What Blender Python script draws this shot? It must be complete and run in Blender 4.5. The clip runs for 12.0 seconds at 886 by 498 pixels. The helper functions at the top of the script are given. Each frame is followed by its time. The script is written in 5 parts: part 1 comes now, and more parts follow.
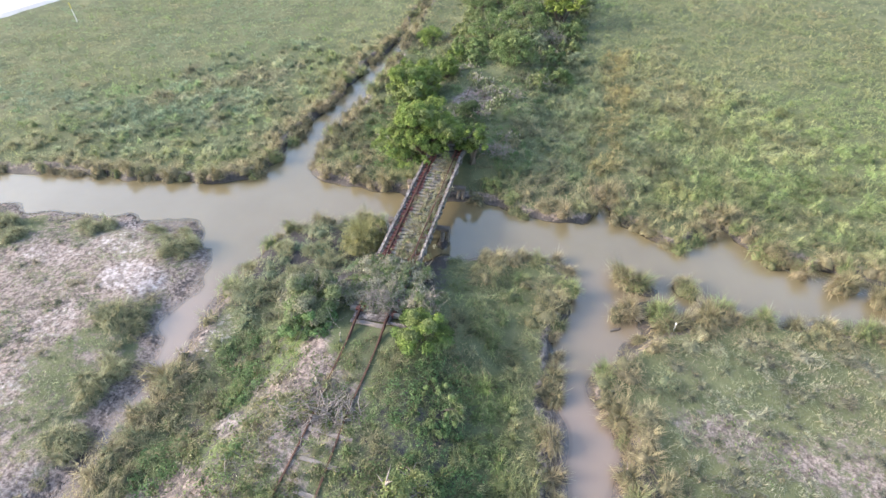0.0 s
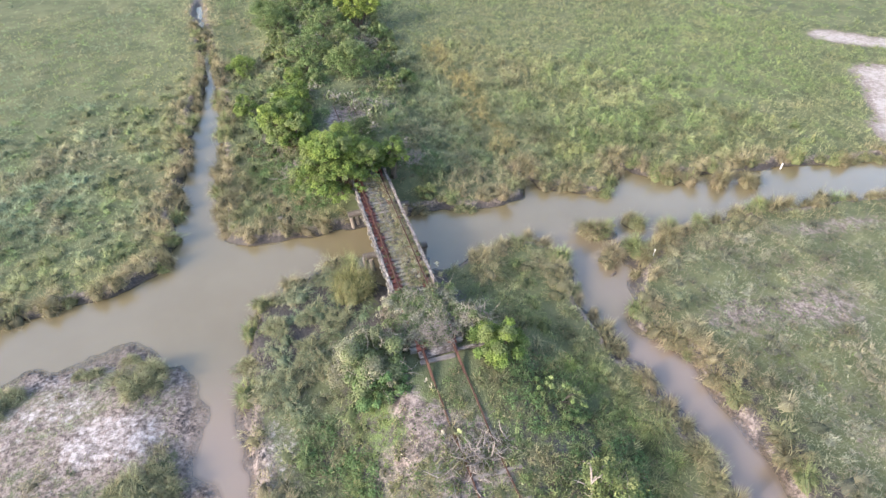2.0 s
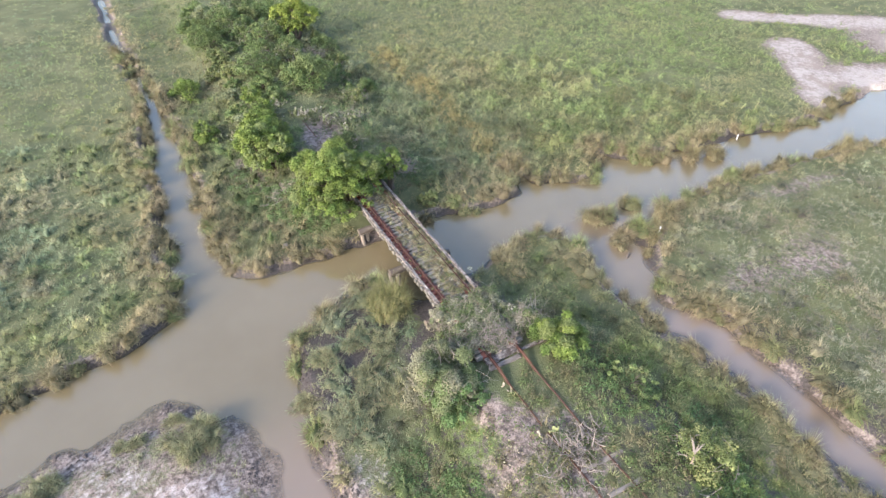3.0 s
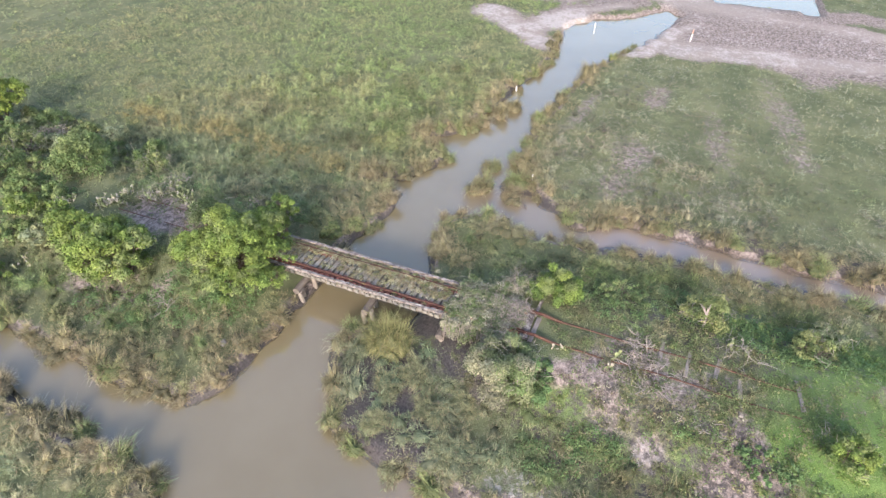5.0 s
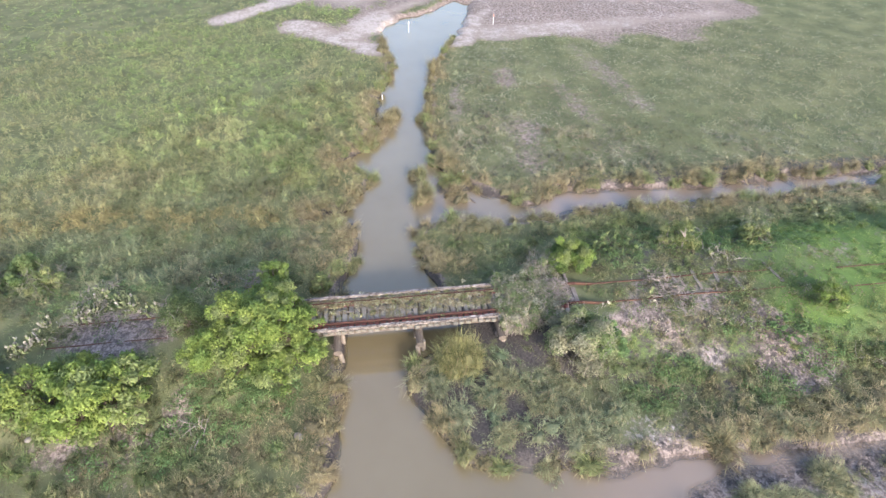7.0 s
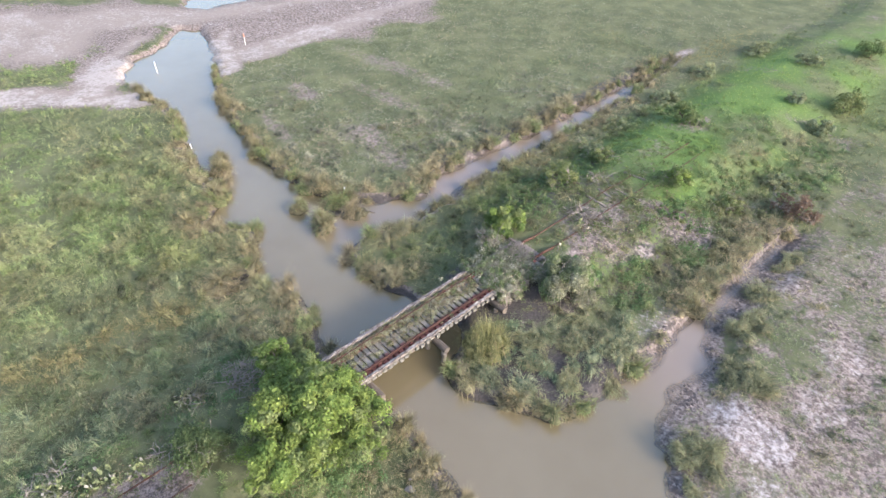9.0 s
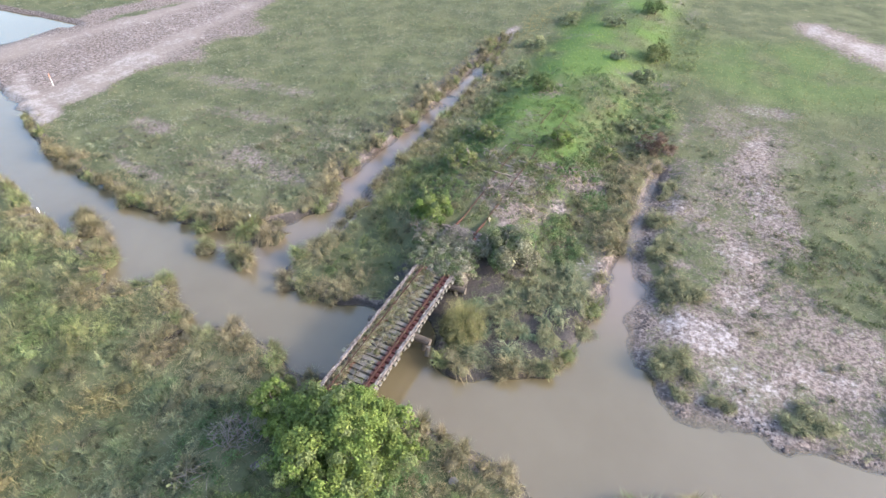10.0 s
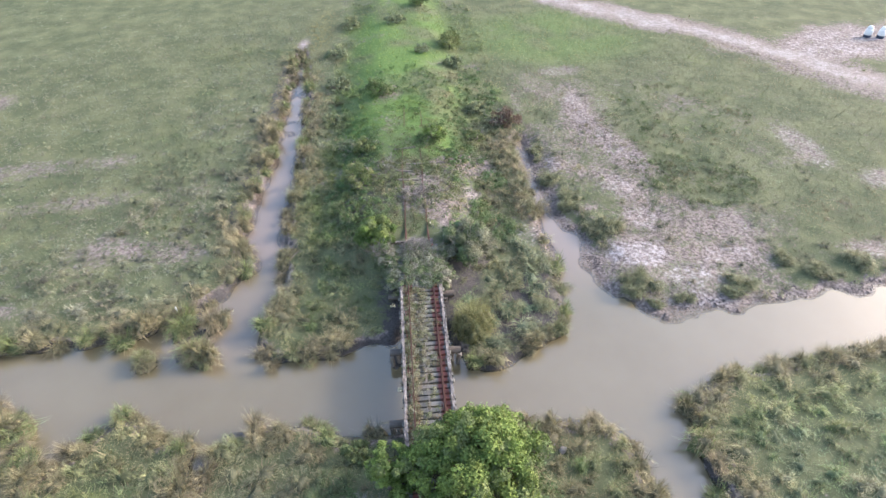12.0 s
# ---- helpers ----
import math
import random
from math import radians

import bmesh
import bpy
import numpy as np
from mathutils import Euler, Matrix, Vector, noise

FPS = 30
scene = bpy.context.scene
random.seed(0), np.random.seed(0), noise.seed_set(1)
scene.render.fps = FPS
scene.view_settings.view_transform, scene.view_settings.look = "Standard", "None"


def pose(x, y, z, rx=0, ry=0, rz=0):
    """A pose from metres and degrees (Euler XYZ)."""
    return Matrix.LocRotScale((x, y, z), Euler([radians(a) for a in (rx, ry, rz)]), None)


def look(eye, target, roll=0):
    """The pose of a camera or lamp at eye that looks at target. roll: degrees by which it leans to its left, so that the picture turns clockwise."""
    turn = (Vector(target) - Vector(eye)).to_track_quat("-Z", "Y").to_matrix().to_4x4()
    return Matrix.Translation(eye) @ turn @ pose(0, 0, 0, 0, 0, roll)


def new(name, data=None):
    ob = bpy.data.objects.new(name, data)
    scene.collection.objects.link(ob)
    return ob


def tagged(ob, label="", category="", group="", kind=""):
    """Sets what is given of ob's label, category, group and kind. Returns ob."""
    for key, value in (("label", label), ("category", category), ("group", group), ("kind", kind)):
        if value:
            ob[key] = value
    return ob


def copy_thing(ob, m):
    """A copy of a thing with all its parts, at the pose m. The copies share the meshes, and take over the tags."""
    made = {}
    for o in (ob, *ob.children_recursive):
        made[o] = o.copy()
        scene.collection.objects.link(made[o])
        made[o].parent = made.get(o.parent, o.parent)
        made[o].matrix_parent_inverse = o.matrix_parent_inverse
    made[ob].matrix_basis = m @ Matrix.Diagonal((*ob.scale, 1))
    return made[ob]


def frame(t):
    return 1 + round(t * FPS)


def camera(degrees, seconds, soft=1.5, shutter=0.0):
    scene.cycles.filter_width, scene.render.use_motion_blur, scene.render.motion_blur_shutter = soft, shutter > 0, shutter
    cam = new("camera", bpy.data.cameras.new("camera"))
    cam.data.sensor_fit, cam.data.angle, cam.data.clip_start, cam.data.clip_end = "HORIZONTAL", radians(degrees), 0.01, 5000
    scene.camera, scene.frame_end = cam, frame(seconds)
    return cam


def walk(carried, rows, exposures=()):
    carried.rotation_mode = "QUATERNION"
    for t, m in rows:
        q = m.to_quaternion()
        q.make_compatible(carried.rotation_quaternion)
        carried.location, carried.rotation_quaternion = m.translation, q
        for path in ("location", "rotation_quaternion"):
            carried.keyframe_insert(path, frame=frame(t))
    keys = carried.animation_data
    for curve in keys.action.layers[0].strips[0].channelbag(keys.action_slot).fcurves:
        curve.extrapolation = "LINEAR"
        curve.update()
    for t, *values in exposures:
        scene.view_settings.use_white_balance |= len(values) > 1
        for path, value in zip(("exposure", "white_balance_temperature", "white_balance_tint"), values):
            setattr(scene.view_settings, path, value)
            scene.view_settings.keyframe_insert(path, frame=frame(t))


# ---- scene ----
cam = camera(78.0, 12.0, soft=1.45)
METRES, EYE, TILT, LEAN, TURN = 76.4, 22.0, 0.0, 0.0, 13.7
ROWS = [
    (0.0, 0.0, 0.0, 0.0, -0.26, -41.05, 0.3),
    (0.5, -0.04, 0.006, 0.0018, -9.49, -41.08, 0.26),
    (1.0, -0.0805, 0.017, 0.0031, -13.39, -41.06, 0.23),
    (1.5, -0.12, 0.0331, 0.0042, -22.53, -41.04, 0.2),
    (2.0, -0.1572, 0.054, 0.0055, -31.9, -41.0, 0.17),
    (2.5, -0.1915, 0.0796, 0.007, -37.38, -40.97, 0.16),
    (4.5, -0.2872, 0.2159, 0.0087, -71.49, -40.59, 0.25),
    (5.0, -0.2977, 0.2564, 0.0102, -81.08, -40.55, 0.26),
    (5.5, -0.3017, 0.2985, 0.0138, -88.0, -40.59, 0.15),
    (6.0, -0.3, 0.3411, 0.0169, -93.28, -40.58, 0.16),
    (6.5, -0.2929, 0.3835, 0.0187, -101.86, -40.51, 0.16),
    (8.5, -0.2123, 0.5301, 0.0248, -135.57, -40.36, 0.19),
    (9.0, -0.1817, 0.5573, 0.025, -145.54, -40.32, 0.29),
    (9.5, -0.1446, 0.5811, 0.0243, -155.24, -40.3, 0.3),
    (10.0, -0.1101, 0.5966, 0.0234, -167.25, -40.32, 0.37),
    (10.5, -0.0713, 0.6059, 0.0255, -175.18, -40.38, 0.29),
    (11.0, -0.0316, 0.6081, 0.0289, -180.94, -40.42, 0.27),
    (11.5, 0.0079, 0.6036, 0.0329, -189.85, -40.45, 0.29),
    (12.0, 0.047, 0.5929, 0.0374, -198.4, -40.46, 0.32),
]
walk(cam, [(t, pose(0, 0, EYE, TILT, LEAN, TURN) @ pose(METRES * x, METRES * y, METRES * z, 90 + pitch, roll, yaw)) for t, x, y, z, yaw, pitch, roll in ROWS], exposures=[(0.0, 1.86, 6300, 16), (5.0, 1.62, 6220, 19), (12.0, 1.70, 6120, 18)])

# ---- world, sun ----
SUN_EL, SUN_AZ = 24.5, 255.0          # degrees; azimuth clockwise from +y
world = bpy.data.worlds.new("sky_world")
scene.world = world
world.use_nodes = True
_wn = world.node_tree.nodes
_sky = _wn.new("ShaderNodeTexSky")
_sky.sky_type = "NISHITA"
_sky.sun_disc = False
_sky.sun_elevation = radians(SUN_EL)
_sky.sun_rotation = radians(SUN_AZ)
_sky.dust_density = 3.0
_sky.air_density = 1.3
world.node_tree.links.new(_sky.outputs[0], _wn["Background"].inputs[0])
_wn["Background"].inputs[1].default_value = 0.15

sun = new("sun", bpy.data.lights.new("sun", "SUN"))
sun.data.energy = 1.6
sun.data.angle = radians(9.0)
sun.data.color = (1.0, 0.95, 0.88)
_d = Vector((math.sin(radians(SUN_AZ)) * math.cos(radians(SUN_EL)), math.cos(radians(SUN_AZ)) * math.cos(radians(SUN_EL)), math.sin(radians(SUN_EL))))
sun.matrix_world = look(Vector((-8, 25, 0)) + _d * 150, (-8, 25, 0))


# ---- materials ----


class Mat:
    """A node material with a few short helpers."""

    def __init__(self, name, rough=0.8, metal=0.0, spec=0.3):
        self.m = bpy.data.materials.new(name)
        self.m.use_nodes = True
        self.t = self.m.node_tree
        self.b = self.t.nodes["Principled BSDF"]
        self.out = self.t.nodes["Material Output"]
        self.b.inputs["Roughness"].default_value = rough
        self.b.inputs["Metallic"].default_value = metal
        self.b.inputs["Specular IOR Level"].default_value = spec

    def node(self, kind, **sets):
        n = self.t.nodes.new(kind)
        for k, v in sets.items():
            setattr(n, k, v)
        return n

    def link(self, a, b):
        self.t.links.new(a, b)

    def coords(self, scale=(1, 1, 1), kind="Object"):
        c = self.node("ShaderNodeTexCoord")
        mp = self.node("ShaderNodeMapping")
        mp.inputs["Scale"].default_value = scale
        self.link(c.outputs[kind], mp.inputs[0])
        return mp.outputs[0]

    def noise(self, vec, scale, detail=4.0, rough=0.6):
        n = self.node("ShaderNodeTexNoise")
        n.inputs["Scale"].default_value = scale
        n.inputs["Detail"].default_value = detail
        n.inputs["Roughness"].default_value = rough
        self.link(vec, n.inputs["Vector"])
        return n.outputs["Fac"]

    def ramp(self, fac, stops):
        r = self.node("ShaderNodeValToRGB")
        while len(r.color_ramp.elements) < len(stops):
            r.color_ramp.elements.new(0.5)
        for e, (p, c) in zip(r.color_ramp.elements, stops):
            e.position = p
            e.color = (*c, 1) if len(c) == 3 else c
        self.link(fac, r.inputs[0])
        return r.outputs[0]

    def mix(self, fac, a, b, blend="MIX"):
        n = self.node("ShaderNodeMix", data_type="RGBA", blend_type=blend)
        for k, v in ((0, fac), (6, a), (7, b)):
            if hasattr(v, "links"):
                self.link(v, n.inputs[k])
            else:
                n.inputs[k].default_value = v if k == 0 else (*v, 1)
        return n.outputs[2]

    def attr(self, name):
        return self.node("ShaderNodeAttribute", attribute_name=name)

    def color(self, sock):
        self.link(sock, self.b.inputs["Base Color"])

    def bump(self, h, strength=0.4, dist=0.02):
        n = self.node("ShaderNodeBump")
        n.inputs["Strength"].default_value = strength
        n.inputs["Distance"].default_value = dist
        self.link(h, n.inputs["Height"])
        self.link(n.outputs[0], self.b.inputs["Normal"])


def foliage_material(name, lum=0.3):
    """Leaf or blade: its own tint, with light coming through."""
    k = Mat(name, rough=0.62, spec=0.25)
    a = k.attr("tint").outputs["Color"]
    n = k.noise(k.coords(), 1.7, 3)
    col = k.mix(k.ramp(n, [(0.3, (0.0, 0.0, 0.0)), (0.7, (1, 1, 1))]), (0.82, 0.84, 0.80), (1.14, 1.12, 1.08))
    fine = k.ramp(k.noise(k.coords(), 14.0, 2), [(0.3, (0.78, 0.78, 0.78)), (0.7, (1.2, 1.2, 1.2))])
    c = k.mix(1.0, k.mix(1.0, a, col, "MULTIPLY"), fine, "MULTIPLY")
    k.color(c)
    tr = k.node("ShaderNodeBsdfTranslucent")
    k.link(c, tr.inputs[0])
    ms = k.node("ShaderNodeMixShader")
    ms.inputs[0].default_value = lum
    k.link(k.b.outputs[0], ms.inputs[1])
    k.link(tr.outputs[0], ms.inputs[2])
    k.link(ms.outputs[0], k.out.inputs[0])
    return k.m


def ground_material():
    """Marsh soil: dark wet mud, grey dry mud, white salt crust, low green cover."""
    k = Mat("marsh_soil", rough=0.85, spec=0.2)
    v = k.coords()
    n1, n2, n3 = k.noise(v, 0.35, 5), k.noise(v, 2.3, 6, 0.7), k.noise(v, 9.0, 4, 0.7)
    clod = k.ramp(k.noise(v, 4.2, 3, 0.6), [(0.40, (0, 0, 0)), (0.58, (1, 1, 1))])
    soil = k.mix(clod, (0.128, 0.107, 0.091), k.mix(n2, (0.22, 0.186, 0.16), (0.365, 0.315, 0.278)))
    soil = k.mix(k.ramp(n3, [(0.38, (0, 0, 0)), (0.56, (1, 1, 1))]), k.mix(1.0, soil, (0.55, 0.54, 0.57), "MULTIPLY"), k.mix(1.0, soil, (1.12, 1.1, 1.12), "MULTIPLY"))
    grass = k.mix(n2, (0.035, 0.05, 0.026), (0.13, 0.15, 0.075))
    grass = k.mix(k.ramp(n1, [(0.4, (0, 0, 0)), (0.65, (1, 1, 1))]), grass, (0.145, 0.155, 0.08))
    salt = k.mix(clod, (0.22, 0.195, 0.186), k.mix(n3, (0.31, 0.282, 0.272), (0.56, 0.52, 0.505)))
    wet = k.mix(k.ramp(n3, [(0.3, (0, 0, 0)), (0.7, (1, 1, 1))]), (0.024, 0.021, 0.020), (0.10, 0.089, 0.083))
    sand = k.mix(n2, (0.20, 0.172, 0.15), (0.30, 0.262, 0.232))
    soil = k.mix(k.attr("sand").outputs["Fac"], soil, sand)
    salt = k.mix(k.attr("sand").outputs["Fac"], salt, k.mix(n2, (0.26, 0.236, 0.217), (0.45, 0.414, 0.388)))
    z = k.attr("zone").outputs["Color"]
    sep = k.node("ShaderNodeSeparateColor")
    k.link(z, sep.inputs[0])

    def mask(s, nz, lo, hi):
        ad = k.node("ShaderNodeMath", operation="ADD")
        k.link(s, ad.inputs[0])
        sb = k.node("ShaderNodeMath", operation="MULTIPLY_ADD")
        k.link(nz, sb.inputs[0])
        sb.inputs[1].default_value = 1.3
        k.link(k.noise(v, 6.0, 6, 0.85), sb.inputs[2])
        of = k.node("ShaderNodeMath", operation="SUBTRACT")
        k.link(sb.outputs[0], of.inputs[0])
        of.inputs[1].default_value = 1.15
        k.link(of.outputs[0], ad.inputs[1])
        return k.ramp(ad.outputs[0], [(lo, (0, 0, 0)), (hi, (1, 1, 1))])

    grass = k.mix(k.attr("zone").outputs["Alpha"], grass, k.mix(n2, (0.06, 0.115, 0.03), (0.14, 0.225, 0.06)))
    c = k.mix(mask(sep.outputs[1], n2, 0.38, 0.66), soil, grass)
    vor = k.node("ShaderNodeTexVoronoi")
    vor.inputs["Scale"].default_value = 6.0
    k.link(v, vor.inputs["Vector"])
    cell = k.node("ShaderNodeSeparateColor")
    k.link(vor.outputs["Color"], cell.inputs[0])
    chip = k.node("ShaderNodeMath", operation="MULTIPLY_ADD")
    k.link(cell.outputs[0], chip.inputs[0])
    chip.inputs[1].default_value = 0.22
    k.link(sep.outputs[0], chip.inputs[2])
    low = k.node("ShaderNodeMath", operation="SUBTRACT")
    k.link(chip.outputs[0], low.inputs[0])
    low.inputs[1].default_value = 0.11
    c = k.mix(mask(low.outputs[0], n2, 0.42, 0.72), c, salt)
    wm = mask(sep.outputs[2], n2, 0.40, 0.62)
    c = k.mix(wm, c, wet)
    k.color(c)
    rg = k.node("ShaderNodeMapRange")
    k.link(wm, rg.inputs[0])
    rg.inputs[3].default_value, rg.inputs[4].default_value = 0.9, 0.45
    k.link(rg.outputs[0], k.b.inputs["Roughness"])
    k.bump(n3, 0.8, 0.06)
    return k.m


def water_material():
    """Silty brown water, almost still; clear enough to show the bed in the last few centimetres."""
    k = Mat("silty_water", rough=0.07, spec=1.0)
    v = k.coords()
    n = k.noise(v, 0.12, 4)
    deep = k.mix(k.ramp(n, [(0.35, (0, 0, 0)), (0.65, (1, 1, 1))]), (0.148, 0.121, 0.066), (0.170, 0.143, 0.084))
    k.color(k.mix(k.attr("silt").outputs["Fac"], deep, k.mix(n, (0.20, 0.150, 0.112), (0.245, 0.188, 0.145))))
    k.bump(k.noise(v, 3.0, 3), 0.06, 0.03)
    k.b.inputs["IOR"].default_value = 1.62
    rg = k.node("ShaderNodeMapRange")
    k.link(k.attr("tint").outputs["Fac"], rg.inputs[0])
    rg.inputs[1].default_value, rg.inputs[2].default_value = 0.0, 0.15
    rg.inputs[3].default_value, rg.inputs[4].default_value = 0.2, 1.0
    k.link(rg.outputs[0], k.b.inputs["Alpha"])
    return k.m


def wood_material(name, dark, mid, light, grain=(0.6, 7, 7), rust=0.0, spread=0.25, blotch=0.0):
    """Weathered timber with grain along its x, cracks and, near iron, rust."""
    k = Mat(name, rough=0.9, spec=0.15)
    v = k.coords(grain)
    g, s = k.noise(v, 3.0, 6, 0.7), k.noise(k.coords(), 1.6, 4)
    c = k.ramp(g, [(0.5 - spread, dark), (0.5, mid), (0.5 + spread, light)])
    c = k.mix(k.ramp(s, [(0.35, (0, 0, 0)), (0.7, (0.6, 0.6, 0.6))]), c, dark)
    rnd = k.node("ShaderNodeObjectInfo").outputs["Random"]
    c = k.mix(k.ramp(rnd, [(0, (0, 0, 0)), (1, (0.45, 0.45, 0.45))]), c, mid)
    if blotch:
        c = k.mix(k.ramp(k.noise(k.coords(), 4.5, 5, 0.75), [(0.46, (0, 0, 0)), (0.62, (blotch, blotch, blotch))]), c, dark)
    if rust:
        x = k.node("ShaderNodeSeparateXYZ")
        k.link(k.coords(), x.inputs[0])
        ab = k.node("ShaderNodeMath", operation="ABSOLUTE")
        k.link(x.outputs[0], ab.inputs[0])
        st = k.ramp(ab.outputs[0], [(0.48, (0, 0, 0)), (0.60, (rust, rust, rust)), (1.08, (rust, rust, rust)), (1.2, (0, 0, 0))])
        c = k.mix(st, c, k.mix(g, (0.13, 0.045, 0.036), (0.36, 0.145, 0.11)))
    k.color(c)
    k.bump(g, 0.6, 0.02)
    return k.m


def plain_material(name, a, b, scale=6.0, rough=0.8, metal=0.0, bump=0.3):
    k = Mat(name, rough=rough, metal=metal)
    n = k.noise(k.coords(), scale, 6, 0.7)
    k.color(k.mix(n, a, b))
    k.bump(n, bump, 0.02)
    return k.m


GROUND, WATER = ground_material(), water_material()
BLADE, LEAF = foliage_material("grass_blade", 0.25), foliage_material("green_leaf", 0.24)
TIE_WOOD = wood_material("weathered_tie", (0.075, 0.072, 0.062), (0.20, 0.195, 0.172), (0.345, 0.335, 0.305), rust=0.94, blotch=0.55)
GUARD_WOOD = wood_material("bleached_timber", (0.06, 0.05, 0.046), (0.235, 0.215, 0.20), (0.47, 0.445, 0.43), (1.2, 7, 7), spread=0.14, blotch=0.9)
DARK_WOOD = wood_material("creosoted_timber", (0.05, 0.042, 0.036), (0.14, 0.122, 0.105), (0.28, 0.25, 0.22))
OLD_WOOD = wood_material("rotten_sleeper_wood", (0.10, 0.085, 0.075), (0.22, 0.20, 0.18), (0.38, 0.35, 0.33))
BARK = wood_material("bark", (0.05, 0.042, 0.032), (0.12, 0.10, 0.08), (0.22, 0.20, 0.17), (6, 6, 1))
PILE_WOOD = wood_material("bleached_pile", (0.10, 0.085, 0.07), (0.23, 0.20, 0.17), (0.42, 0.385, 0.34), (5, 5, 1.2))
DEAD = wood_material("dead_twig", (0.13, 0.115, 0.10), (0.25, 0.225, 0.20), (0.40, 0.375, 0.345), (4, 4, 4))
RUST = plain_material("rusty_steel", (0.036, 0.019, 0.016), (0.105, 0.05, 0.038), 5.0, 0.95, 0.0)
OPEN_RUST = plain_material("flaking_rust", (0.05, 0.030, 0.024), (0.155, 0.084, 0.058), 4.0, 0.95, 0.0)
ROAD = plain_material("pale_road", (0.42, 0.40, 0.38), (0.58, 0.56, 0.53), 1.2, 0.9)
PVC = plain_material("white_plastic", (0.72, 0.72, 0.70), (0.82, 0.82, 0.80), 3.0, 0.5)
ORANGE = plain_material("faded_orange_paint", (0.55, 0.22, 0.12), (0.65, 0.32, 0.2), 3.0, 0.6)

# ---- mesh helpers ----


def mesh_of(name, verts, faces, material, tint=None, smooth=False):
    me = bpy.data.meshes.new(name)
    me.from_pydata(verts, [], faces)
    me.materials.append(material)
    if tint is not None:
        set_tint(me, tint)
    if smooth:
        me.polygons.foreach_set("use_smooth", np.ones(len(me.polygons), bool))
    return me


def set_tint(me, rgb, name="tint"):
    a = me.attributes.new(name, "FLOAT_COLOR", "POINT")
    full = np.ones((len(me.vertices), 4), np.float32)
    rgb = np.asarray(rgb)
    full[:, : rgb.shape[-1]] = rgb
    a.data.foreach_set("color", full.ravel())


def tri_mesh(name, verts, tris, material, tint):
    """A mesh of triangles from arrays."""
    me = bpy.data.meshes.new(name)
    me.vertices.add(len(verts))
    me.vertices.foreach_set("co", np.asarray(verts, np.float32).ravel())
    n = len(tris)
    me.loops.add(3 * n)
    me.loops.foreach_set("vertex_index", np.asarray(tris, np.int32).ravel())
    me.polygons.add(n)
    me.polygons.foreach_set("loop_start", np.arange(0, 3 * n, 3, dtype=np.int32))
    me.update(calc_edges=True)
    me.materials.append(material)
    set_tint(me, tint)
    me.validate()
    return me


def part(name, data, parent, label="", m=None):
    """Links a mesh (or a bmesh with its material set) as one part of a thing."""
    ob = new(name, data)
    ob.parent = parent
    if m is not None:
        ob.matrix_basis = m
    if label:
        tagged(ob, label)
    return ob


def thing(name, m, label, category, group="", kind="", data=None):
    ob = new(name, data)
    ob.matrix_basis = m
    return tagged(ob, label, category, group, kind)


def timber(name, l, w, h, material, seed=0, wear=0.012, cuts=3):
    """A squared timber along x with rounded, worn, slightly crooked edges."""
    rs = random.Random(seed)
    bm = bmesh.new()
    bmesh.ops.create_cube(bm, size=1.0)
    bmesh.ops.scale(bm, vec=(l, w, h), verts=bm.verts)
    if cuts:
        along = [e for e in bm.edges if abs(e.verts[0].co.x - e.verts[1].co.x) > l / 2]
        bmesh.ops.subdivide_edges(bm, edges=along, cuts=cuts)
    edges = [e for e in bm.edges if len(e.link_faces) == 2 and e.calc_face_angle() > 1]
    bmesh.ops.bevel(bm, geom=edges, offset=min(w, h) * 0.09, segments=1, affect="EDGES")
    for v in bm.verts:
        v.co += Vector((rs.uniform(-1, 1) * 2, rs.uniform(-1, 1), rs.uniform(-1, 1))) * wear
    me = bpy.data.meshes.new(name)
    bm.to_mesh(me)
    bm.free()
    me.materials.append(material)
    return me


def tube(points, radii, sides=6):
    """Vertices and faces of a tapered tube along points."""
    vs, fs = [], []
    pts = [Vector(p) for p in points]
    for i, p in enumerate(pts):
        d = (pts[min(i + 1, len(pts) - 1)] - pts[max(i - 1, 0)]).normalized()
        a = d.orthogonal().normalized()
        b = d.cross(a)
        for k in range(sides):
            t = 2 * math.pi * k / sides
            vs.append(p + (a * math.cos(t) + b * math.sin(t)) * radii[i])
    for i in range(len(pts) - 1):
        for k in range(sides):
            k2 = (k + 1) % sides
            fs.append((i * sides + k, i * sides + k2, (i + 1) * sides + k2, (i + 1) * sides + k))
    fs.append(tuple(range(sides))[::-1])
    fs.append(tuple(range((len(pts) - 1) * sides, len(pts) * sides)))
    return vs, fs


def join(pieces):
    vs, fs = [], []
    for v, f in pieces:
        o = len(vs)
        vs += [tuple(p) for p in v]
        fs += [tuple(i + o for i in q) for q in f]
    return vs, fs


def lattice(ix, iy, seed):
    h = (ix.astype(np.int64) * 374761393 + iy.astype(np.int64) * 668265263 + seed * 974711) & 0x7FFFFFFF
    h = ((h ^ (h >> 13)) * 1274126177) & 0x7FFFFFFF
    return ((h ^ (h >> 16)) & 0xFFFF) / 65535.0


